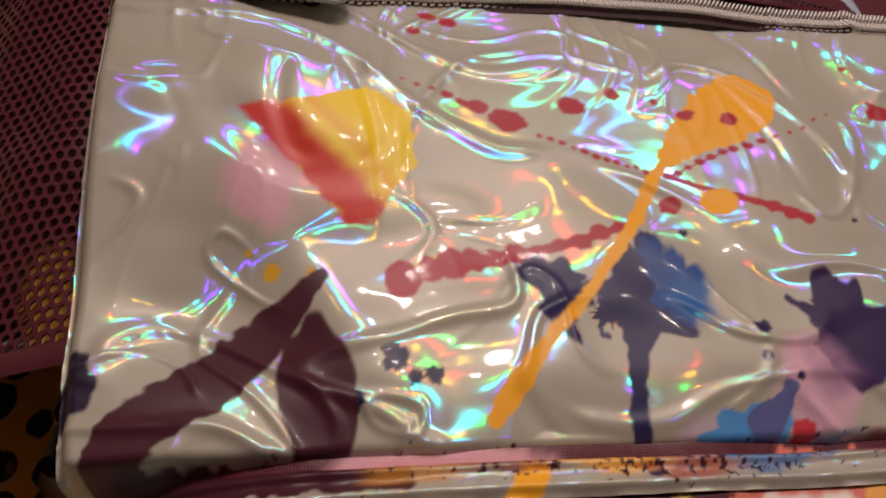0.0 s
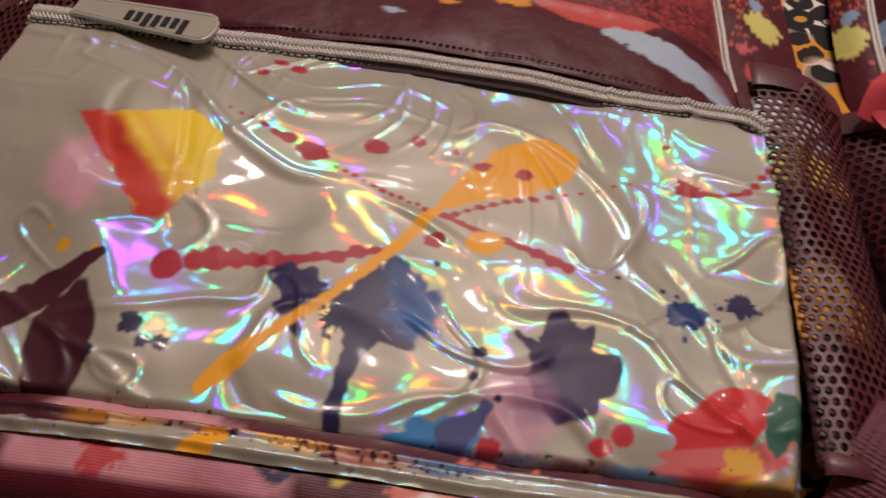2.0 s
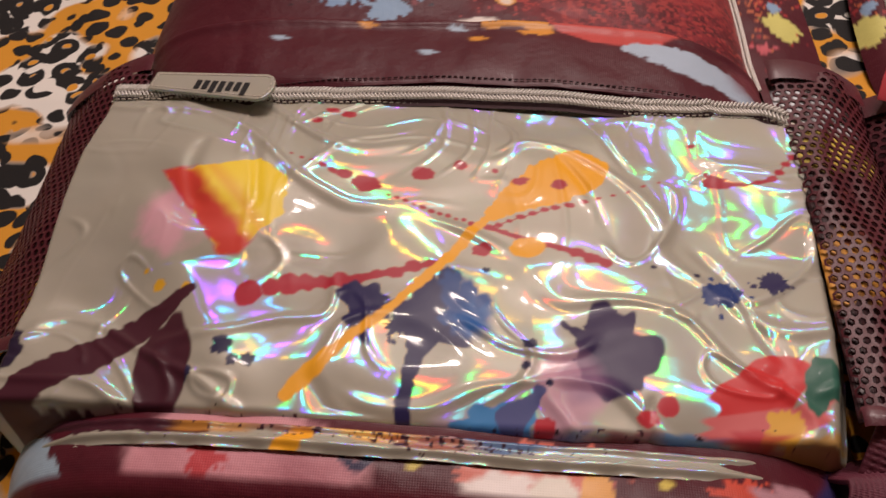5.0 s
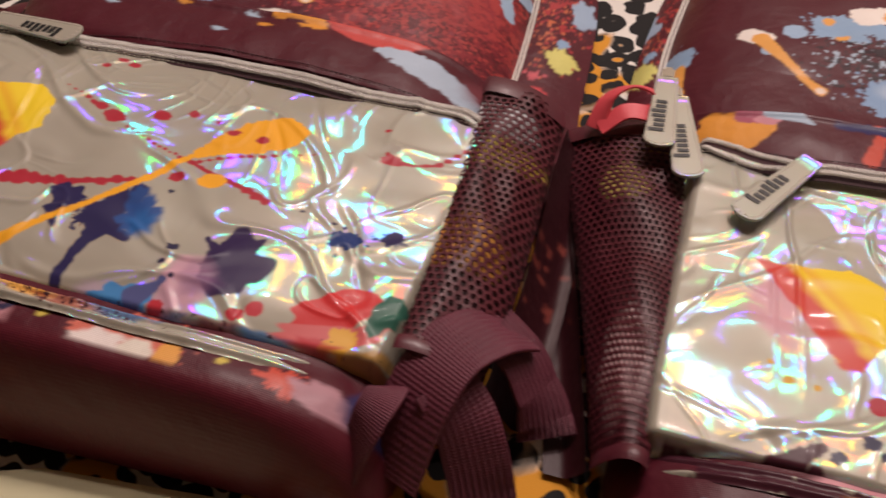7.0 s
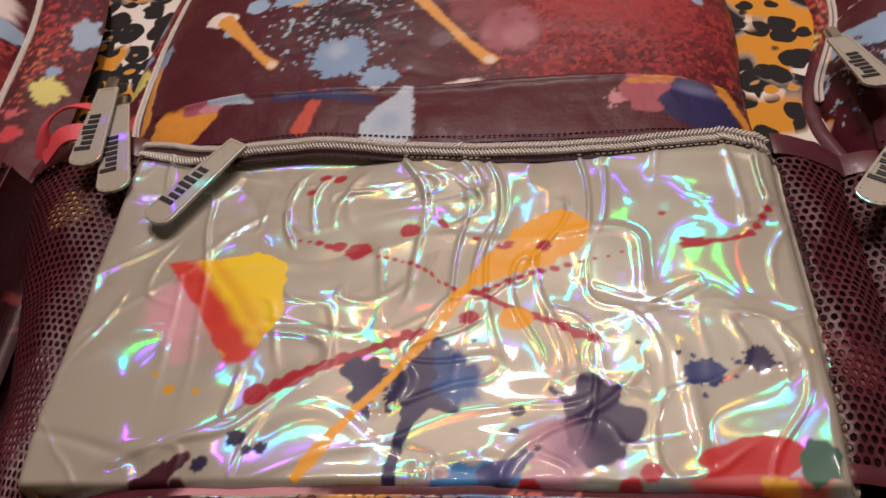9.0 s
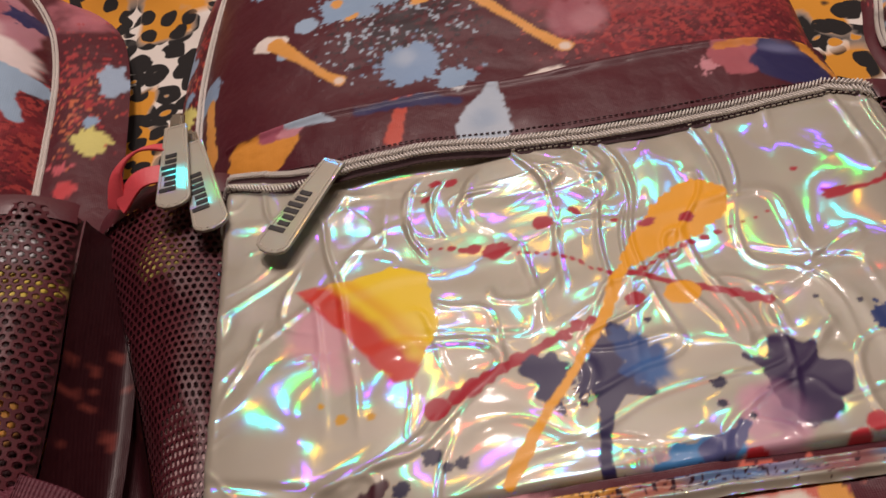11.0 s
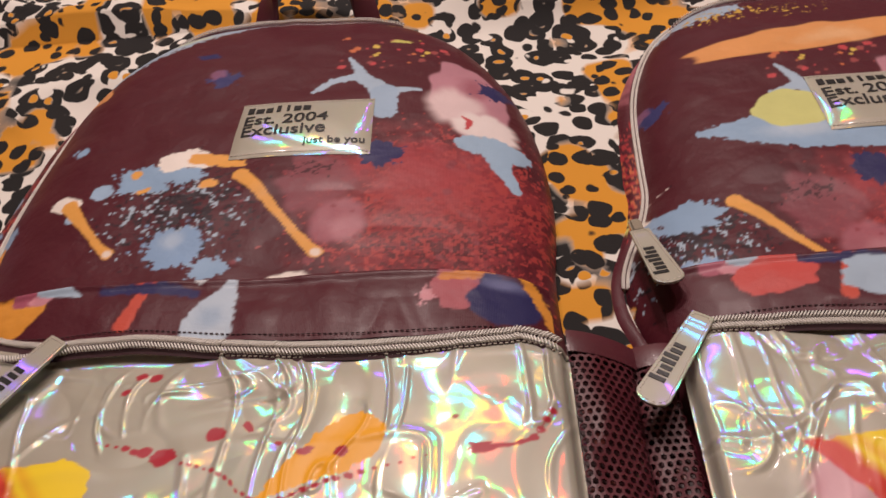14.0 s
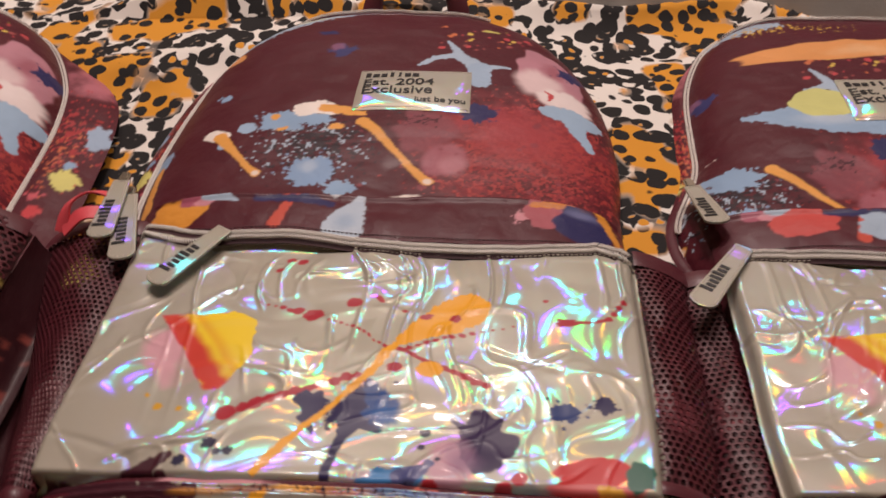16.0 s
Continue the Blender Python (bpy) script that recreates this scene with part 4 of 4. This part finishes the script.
    part("side_panel", sheet("side_panel", np.stack([SX, SY, np.maximum(SZ, 0.5)], -1) * 0.001, panel_print(SX, SY, out)), FABRIC, root)
    # net pockets at the sides
    for net in bag["nets"]:
        lx0, lx1, rx0, rx1, y0, y1, zl, zr, rise = net
        left = lambda t: np.array((lx0 + (lx1 - lx0) * t + 3 * math.sin(3 * t), y0 + (y1 - y0) * t, zl))
        right = lambda t: np.array((rx0 + (rx1 - rx0) * t + 2 * math.sin(5 * t), y0 + (y1 - y0) * t, zr))
        pocket_net = part("side_pocket", mesh_net(left, right, rise, 4.4, bag["seed"]), MESH, root, "maroon stretch net pocket")
        t, s = np.linspace(0, 1, 60), np.linspace(0, 1, 30)
        L, R = np.array([left(q) for q in t]), np.array([right(q) for q in t])
        U = L[:, None] * (1 - s)[None, :, None] + R[:, None] * s[None, :, None]
        U[..., 2] += (rise - 2.5) * np.sin(np.pi * s)[None, :] ** 0.7 - 2.2
        part("side_lining", sheet("side_lining", U * 0.001, side_print(U[..., 0], U[..., 1], bag)), FABRIC, root)
        # dark maroon side wall, flared out to stand in for the gap's shade
        outer, out = (L, -1) if abs(lx1) > abs(rx1) else (R, 1)
        drop = np.linspace(0, 1, 12)
        W = outer[:, None] + np.stack([out * (1.2 + 18 * drop ** 1.5), 0 * drop, -(outer[0, 2] + 6) * drop], -1)[None]
        W[..., 2] = np.maximum(W[..., 2] - 2, 1)
        part("gusset_gap_fill", sheet("gusset_gap_fill", W * 0.001, side_print(W[..., 0], W[..., 1], dict(side_spots=()))), FABRIC, root)
        for row, wide in ((-1, 6.5), (0, 3.5)):
            band = np.stack([U[row, :, 0], U[row, :, 1], U[row, :, 2] + 4.6], -1)
            part("net_binding", sheet("net_binding", strip_along(band, wide, 0.8, 0.0)), MAROON, root)
    root.matrix_world = pose(bag["x"], bag["y"], bag["z"], 0, 0, bag["turn"])
    return root


def panel_print(X, Y, out):
    """The narrow side panel: spattered maroon with a few pale drops."""
    p = Print(X, Y, GROUND)
    mid = float(X.mean())
    p.wash(mid, 430, 40, 50, "b9707c", 0.9, 4, 0.6)
    p.specks(mid, 330, 40, 90, "a8383c", 2.6, 0.05, 6)
    p.specks(mid, 300, 40, 80, "c46a4a", 2.0, -0.2, 7)
    p.splat(mid + out * 14, 272, 9, "d6cf7a", 8, 0.2, 4, 1.3)
    p.blob(mid + out * 20, 330, 8, 16, "9fb4cc", 0, 0.3, 9)
    p.blob(mid + out * 4, 232, 6, 7, "c8444a", 0, 0.3, 10)
    p.splat(mid, 250, 4, "c8606a", 11, 0.3, 6)
    p.blob(mid + out * 12, 290, 4, 5, "8fabc9", 0, 0.2, 12)
    return p.out()


def mixed_print(X, Y, sx, sy):
    """The upper print moved across the cloth, the lower panel as on the others."""
    up, down = upper_print(X + sx, Y + sy, "b"), upper_print(X, Y, "c")
    over = Print(X, Y)
    over.rgb, over.a = up[..., :3].reshape(-1, 3).copy(), up[..., 3].reshape(-1).copy()
    over.blob(-122, 272, 34, 13, GROUND, 0, 0.15, 118)
    over.splat(-128, 250, 17, "8fabc9", 119, 0.2, 12, 0.8)
    over.stroke([(-108, 322, 3), (-80, 316, 13), (-50, 312, 20), (-10, 308, 18), (30, 306, 10)], "93aeca", 0.6, 2.0, 120)
    over.wash(-50, 312, 34, 12, "c2cfdc", 0.7, 121)
    over.blob(-52, 334, 24, 20, "cfcf86", 0, 0.12, 122)
    over.blob(-20, 418, 75, 17, "dd9a5e", 8, 0.25, 123, 0.8)
    over.wash(0, 416, 40, 14, "e8b98a", 0.7, 124)
    k = smooth(120, 121, Y)[..., None]
    return down * (1 - k) + over.out() * k


def side_print(X, Y, bag):
    p = Print(X, Y, "341319")
    for i, (x, y, rx, ry, c) in enumerate(bag["side_spots"]):
        p.blob(x, y, rx, ry, c, 0, 0.3, i, 2.0)
    p.specks(float(X.mean()), 100, 60, 90, "7a3a34", 5.0, -0.5, 5)
    return p.out()


BAGS = (
    ("maroon paint-splash backpack, zipped silver pocket, pull laid along the zip",
     dict(kind="a", bulge=(0.0, 0.0), side_panel=(1, 40.0), zip_y=161.0, slant=1.0, x=0.0575, y=0.076, z=0.0, turn=4.0, thick=65.0, lean=-0.095, seed=3, zip_tilt=0.04, open=0.0, puff=4.0, fold=-0.45, ripple=0.5, crease=1.15, cave=1.0, dent=1.3, cols=480, rows=290,
          pull=(-128.0, 82.0), tab=58.0, tilt=0.0, side=1, side_pulls=(),
          nets=((143, 140, 178, 187, 14, 186, 50, 32, 9), (-206, -212, -146, -150, 40, 205, 24, 54, 8)),
          side_spots=((156, 166, 19, 14, "e8eaee"), (158, 142, 20, 12, "ecd460"), (155, 78, 18, 17, "e0a04a"), (-160, 60, 12, 16, "d8a24a"), (-170, 40, 10, 8, "c8ccd2")))),
    ("maroon paint-splash backpack with a foil label, lying between two others",
     dict(kind="b", bulge=(4.0, 9.0), side_panel=(-1, 16.0), zip_y=168.0, slant=0.0, x=0.447, y=0.100, z=-0.008, turn=0.0, thick=38.0, lean=-0.03, seed=6, zip_tilt=0.0, open=1.0, puff=2.0, fold=0.15, ripple=1.5, crease=0.7, cave=0.0, dent=0.9, cols=430, rows=250,
          pull=(-93.0, -32.0), tab=58.0, tilt=0.0, side=-1, side_pulls=((-164, 204, 46, 14, 2, 62), (-171, 214, 50, 4, 2, 56)),
          nets=((-164, -222, -142, -147, -8, 186, 16, 30, 13), (146, 150, 176, 186, 10, 168, 24, 6, 6)),
          side_spots=((-180, 150, 14, 12, "f0e080"), (-158, 40, 10, 30, "e8c8c8"), (-176, 176, 16, 5, "a07a3c"), (160, 60, 14, 10, "b0606a")))),
    ("maroon paint-splash backpack with a foil label, lying last in the row",
     dict(kind="c", bulge=(-30.0, -5.0), side_panel=(-1, 14.0), zip_y=168.0, slant=0.0, x=0.800, y=0.108, z=-0.022, turn=-1.0, thick=36.0, lean=0.0, seed=9, zip_tilt=0.0, open=0.0, puff=2.0, fold=0.2, ripple=0.8, crease=0.8, cave=0.2, dent=1.0, cols=400, rows=230,
          pull=(-138.0, -34.0), tab=62.0, tilt=0.0, side=-1, side_pulls=((-158, 240, 31, 10, -10, 52),),
          nets=((-190, -190, -150, -152, 0, 160, 4, 20, 8),),
          side_spots=((-170, 60, 14, 10, "b0606a"),))),
)
made = [backpack(label, bag) for label, bag in BAGS]


def drape(me, x, y, bag):
    """Moves a flat mesh to a place on the bag and lays it on the label's curve."""
    co = np.zeros(len(me.vertices) * 3)
    me.vertices.foreach_get("co", co)
    co = co.reshape(-1, 3) * 1000 + np.array((x, y, 0))
    co[:, 2] = co[:, 2] + front(co[:, 0], co[:, 1], bag) + 1.75 + label_rise(co[:, 0] - 6.5, co[:, 1] - 337.0)
    me.vertices.foreach_set("co", (co * 0.001).reshape(-1))


def label_rise(x, y):
    """How far the sewn label puffs up from the cloth, in mm."""
    u, v = np.clip(x / 42.5, -1, 1), np.clip(y / 29.0, -1, 1)
    return (1 - v * v) * (2.4 + 0.5 * np.sin(5 * u + 2 * v)) * (1 - u ** 4)


def foil_label(bag, root):
    """The sewn foil label with its words."""
    cx, cy = 6.5, 337.0
    w, h = 42.5, 29.0
    k = np.linspace(-1, 1, 24)
    j = np.linspace(-1, 1, 18)
    LX, LY = cx + w * np.repeat(k[None, :], 18, 0), cy + h * np.repeat(j[:, None], 24, 1)
    fade = np.clip((1 - np.maximum(np.abs((LX - cx) / w), np.abs((LY - cy) / h))) * 30, 0, 1)
    LZ = front(LX, LY, bag) + 0.4 + 1.0 * fade + label_rise(LX - cx, LY - cy)
    plate = part("label", sheet("label", np.stack([LX, LY, LZ], -1) * 0.001), FOIL, root, "silver holographic foil label with black words")
    for words, x, y, size in (("Est. 2004", -38.5, 1.0, 14.5), ("Exclusive", -38.5, -10.5, 14.5), ("just be you", 2.0, -20.5, 8.4)):
        cu = bpy.data.curves.new("label_lettering", "FONT")
        cu.body, cu.size, cu.extrude, cu.offset = words, 0.001 * size, 0.00010, 0.00016
        tmp = new("words", cu)
        me = bpy.data.meshes.new_from_object(tmp)
        bpy.data.objects.remove(tmp)
        drape(me, cx + x, cy + y, bag)
        part("label_lettering", me, INK, plate, "black printed words")
    bm = bmesh.new()
    for i, (hh, ww) in enumerate(((9, 4.0), (7, 5.0), (7, 4.4), (9, 2.6), (9, 1.8), (7, 4.6), (7, 4.8))):
        bmesh.ops.create_cube(bm, size=1.0, matrix=Matrix.Translation((0.001 * (-35.5 + 6.0 * i), 0.001 * (14.0 + hh / 2), 0.0001)) @ Matrix.Diagonal((0.001 * ww, 0.001 * hh * 0.8, 0.0002, 1)))
    me = bpy.data.meshes.new("printed_mark")
    bm.to_mesh(me)
    bm.free()
    drape(me, cx, cy, bag)
    part("printed_mark", me, INK, plate, "black printed bars")
    bm = bmesh.new()
    for i in range(36):
        x = cx - w + 2 + i * (2 * w - 4) / 35
        for y in (cy - h + 2.5, cy + h - 2.5):
            bmesh.ops.create_cube(bm, size=1.0, matrix=place_on(x, y, float(front(np.array(x), np.array(y), bag)) + 1.5) @ Matrix.Diagonal((0.0014, 0.0005, 0.0005, 1)))
    part("stitching", bm, THREAD, plate)


for root, (label, bag) in list(zip(made, BAGS))[1:]:
    foil_label(bag, root)


def ribbon(name, parent, pts, half, mat, label="", turn=None, ribs=True, thick=0.0014):
    """A woven strap through places in metres, with its edges and ribs; turn gives the roll (degrees) at each place."""
    pts = np.asarray(pts, float)
    n = 200
    t0, t1 = np.linspace(0, 1, len(pts)), np.linspace(0, 1, n)
    C = np.zeros((n, 3))
    for i in range(n):
        f = t1[i] * (len(pts) - 1)
        k = min(int(f), len(pts) - 2)
        u = f - k
        p0, p1, p2, p3 = pts[max(k - 1, 0)], pts[k], pts[k + 1], pts[min(k + 2, len(pts) - 1)]
        C[i] = 0.5 * (2 * p1 + (p2 - p0) * u + (2 * p0 - 5 * p1 + 4 * p2 - p3) * u * u + (3 * p1 - p0 - 3 * p2 + p3) * u ** 3)
    roll = np.radians(np.interp(t1, t0, turn if turn is not None else [0] * len(pts)))
    tan = np.gradient(C, axis=0)
    tan /= np.linalg.norm(tan, axis=1)[:, None] + 1e-9
    side = np.cross(tan, (0, 0, 1.0))
    side /= np.linalg.norm(side, axis=1)[:, None] + 1e-9
    up = np.cross(side, tan)
    side, up = side * np.cos(roll)[:, None] + up * np.sin(roll)[:, None], up * np.cos(roll)[:, None] - side * np.sin(roll)[:, None]
    loop = [(k, 1) for k in np.linspace(-1, 1, 41)] + [(k, -1) for k in np.linspace(1, -1, 41)]
    P = np.zeros((n, len(loop), 3))
    for j, (k, sgn) in enumerate(loop):
        edge = 0.55 + 0.45 * (abs(k) < 0.97)
        weft = 0.55 + 0.45 * math.cos(k * math.pi * 10)
        rib = 1 + (1.0 * weft * np.sin(np.arange(n) * math.pi / 4.0) ** 2 if ribs else 0.0) * np.ones(n)
        P[:, j] = C + side * (half * k) + up * (sgn * thick * 0.5 * edge * rib)[:, None]
    return part(name, sheet(name, P, None, True), mat, parent, label)


def local(root, pts):
    inv = root.matrix_world.inverted()
    return [tuple(inv @ Vector(p)) for p in pts]


bpy.context.view_layer.update()
first, second, third = made
ribbon("shoulder_strap", first, local(first, [(0.206, 0.062, 0.012), (0.214, 0.084, 0.042), (0.222, 0.102, 0.052), (0.232, 0.118, 0.048), (0.240, 0.132, 0.034)]), 0.0150, WEB, "ribbed maroon webbing strap")
ribbon("strap_tail", first, local(first, [(0.234, 0.124, 0.042), (0.246, 0.121, 0.033), (0.255, 0.115, 0.018), (0.260, 0.109, 0.006), (0.262, 0.105, 0.000)]), 0.0130, WEB, "ribbed maroon webbing strap", [0, 12, 20, 10, 0])
ribbon("strap_end", first, local(first, [(0.222, 0.092, 0.044), (0.233, 0.084, 0.033), (0.240, 0.076, 0.018), (0.244, 0.070, 0.006), (0.246, 0.066, 0.000)]), 0.0135, WEB, "ribbed maroon webbing strap", [0, -12, -15, -6, 0])
ribbon("strap_fold", first, local(first, [(0.190, 0.056, 0.016), (0.199, 0.068, 0.042), (0.202, 0.082, 0.044), (0.197, 0.094, 0.026)]), 0.008, WEB, "ribbed maroon webbing strap")
ribbon("side_loop", second, local(second, [(0.244, 0.280, 0.028), (0.248, 0.292, 0.040), (0.259, 0.300, 0.044), (0.272, 0.302, 0.040), (0.280, 0.299, 0.030)]), 0.0055, RED, "coral red ribbon loop", [10, 25, 35, 25, 10], False)
ribbon("side_loop_back", second, local(second, [(0.247, 0.278, 0.030), (0.258, 0.285, 0.038), (0.270, 0.288, 0.037), (0.280, 0.290, 0.030)]), 0.005, RED, "coral red ribbon loop", [0, -15, -15, 0], False)


ribbon("top_handle", second, local(second, [(0.398, 0.606, 0.010), (0.408, 0.624, 0.040), (0.440, 0.634, 0.050), (0.470, 0.624, 0.040), (0.480, 0.606, 0.010)]), 0.010, MAROON, "maroon padded carrying loop", [0, 30, 40, 30, 0], False, 0.005)


# ---- bed, room ----
def cloth_height(x, y):
    """The bed cover's height: flat, hollowed under the bags, rising in folds towards the back."""
    z = -0.010 + 0.030 * smooth(0.50, 0.60, y) * smooth(0.62, 0.25, x) - 0.007 * smooth(0.52, 0.70, x)
    fold = 0.006 * fbm(x * 9 + 0.4 * y, y * 9, 5, 3) + 0.012 * (1 - np.abs(vnoise(x * 5 + y * 4, y * 9 - x * 2, 8))) ** 4
    z = z + fold * (0.35 + 1.25 * smooth(0.42, 0.6, y))
    return np.where((y > 0.02) & (y < 0.62), np.minimum(z, 0.012), z)


gx, gy = np.linspace(-0.9, 1.7, 420), np.linspace(-0.7, 0.73, 300)
GX, GY = np.meshgrid(gx, gy)
GZ = cloth_height(GX, GY)
tone = 0.5 + 0.7 * fbm(GX * 29 + 3, GY * 25, 17, 2)
for zx_, zy_, zr, zv in ((-0.14, 0.05, 0.12, 0.4), (0.22, 0.46, 0.07, 0.3), (0.27, 0.08, 0.07, 0.3), (0.18, 0.53, 0.05, 0.3), (0.27, 0.585, 0.05, -0.35), (0.25, 0.67, 0.06, 0.3), (0.14, 0.57, 0.05, -0.3),
                        (0.60, 0.56, 0.045, -0.3), (0.685, 0.575, 0.04, 0.3), (0.64, 0.42, 0.035, 0.25), (0.65, 0.50, 0.03, -0.2), (0.40, 0.67, 0.06, 0.2), (0.62, 0.50, 0.05, -0.8), (0.56, 0.60, 0.07, -0.6), (0.15, 0.42, 0.06, 0.6), (0.72, 0.62, 0.06, 0.5)):
    tone = tone + 0.45 * zv * np.exp(-((GX - zx_) ** 2 + (GY - zy_) ** 2) / zr ** 2)
tone = np.clip(tone, 0, 1)
bed = new("bed")
tagged(bed, "wide bed under a white and amber leopard print cover", "bed", "", "")
part("bed_cover", sheet("bed_cover", np.stack([GX, GY, GZ], -1), np.stack([tone, tone, tone, 1 + 0 * tone], -1)), LEOPARD, bed, "wrinkled cotton cover with black animal spots on white and amber")
bm = bmesh.new()
bmesh.ops.create_cube(bm, size=1.0, matrix=pose(0.4, 0.015, -0.19) @ Matrix.Diagonal((2.58, 1.41, 0.28, 1)))
bmesh.ops.bevel(bm, geom=list(bm.edges), offset=0.04, segments=3, affect="EDGES")
part("mattress", bm, GREY, bed, "grey mattress")
bm = bmesh.new()
bmesh.ops.create_cube(bm, size=1.0, matrix=pose(0.4, 0.015, -0.39) @ Matrix.Diagonal((2.56, 1.39, 0.22, 1)))
part("bed_base", bm, FLOORWOOD, bed)
# tipped back so that its face catches the lamps; the lean is added
bm = bmesh.new()
bmesh.ops.create_cube(bm, size=1.0, matrix=pose(0.4, 0.790, 0.058, -35, 0, -4) @ Matrix.Diagonal((2.6, 0.10, 0.30, 1)))
bmesh.ops.bevel(bm, geom=list(bm.edges), offset=0.02, segments=3, affect="EDGES")
tagged(part("headboard", bm, GREY, None), "grey padded board leaning behind the leopard bed cover", "headboard")


bm = slab([(-0.075, -0.06), (0.072, -0.055), (0.078, -0.02), (0.074, 0.040), (0.060, 0.052), (-0.02, 0.050), (-0.078, 0.034)], 0.009, 0.003)
paper = part("folded_napkin", bm, CREAM, None)
paper.matrix_world = pose(0.082, -0.020, -0.008, 0, 0, 6)
tagged(paper, "folded cream cloth napkin lying on the bed cover", "napkin")


def box(name, lo, hi, mat):
    b = bmesh.new()
    c, s = [(p + q) / 2 for p, q in zip(lo, hi)], [q - p for p, q in zip(lo, hi)]
    bmesh.ops.create_cube(b, size=1.0, matrix=Matrix.Translation(c) @ Matrix.Diagonal((*s, 1)))
    return tagged(part(name, b, mat, None), "", "", "", "structure")


box("floor", (-2.2, -2.4, -0.6), (3.0, 2.2, -0.5), FLOORWOOD)
box("ceiling", (-2.2, -2.4, 2.3), (3.0, 2.2, 2.4), WALLPAINT)
box("wall_north", (-2.2, 2.2, -0.6), (3.0, 2.3, 2.4), WALLPAINT)
box("wall_south", (-2.2, -2.5, -0.6), (3.0, -2.4, 2.4), WALLPAINT)
box("wall_west", (-2.3, -2.4, -0.6), (-2.2, 2.2, 2.4), WALLPAINT)
box("wall_east", (3.0, -2.4, -0.6), (3.1, 2.2, 2.4), WALLPAINT)
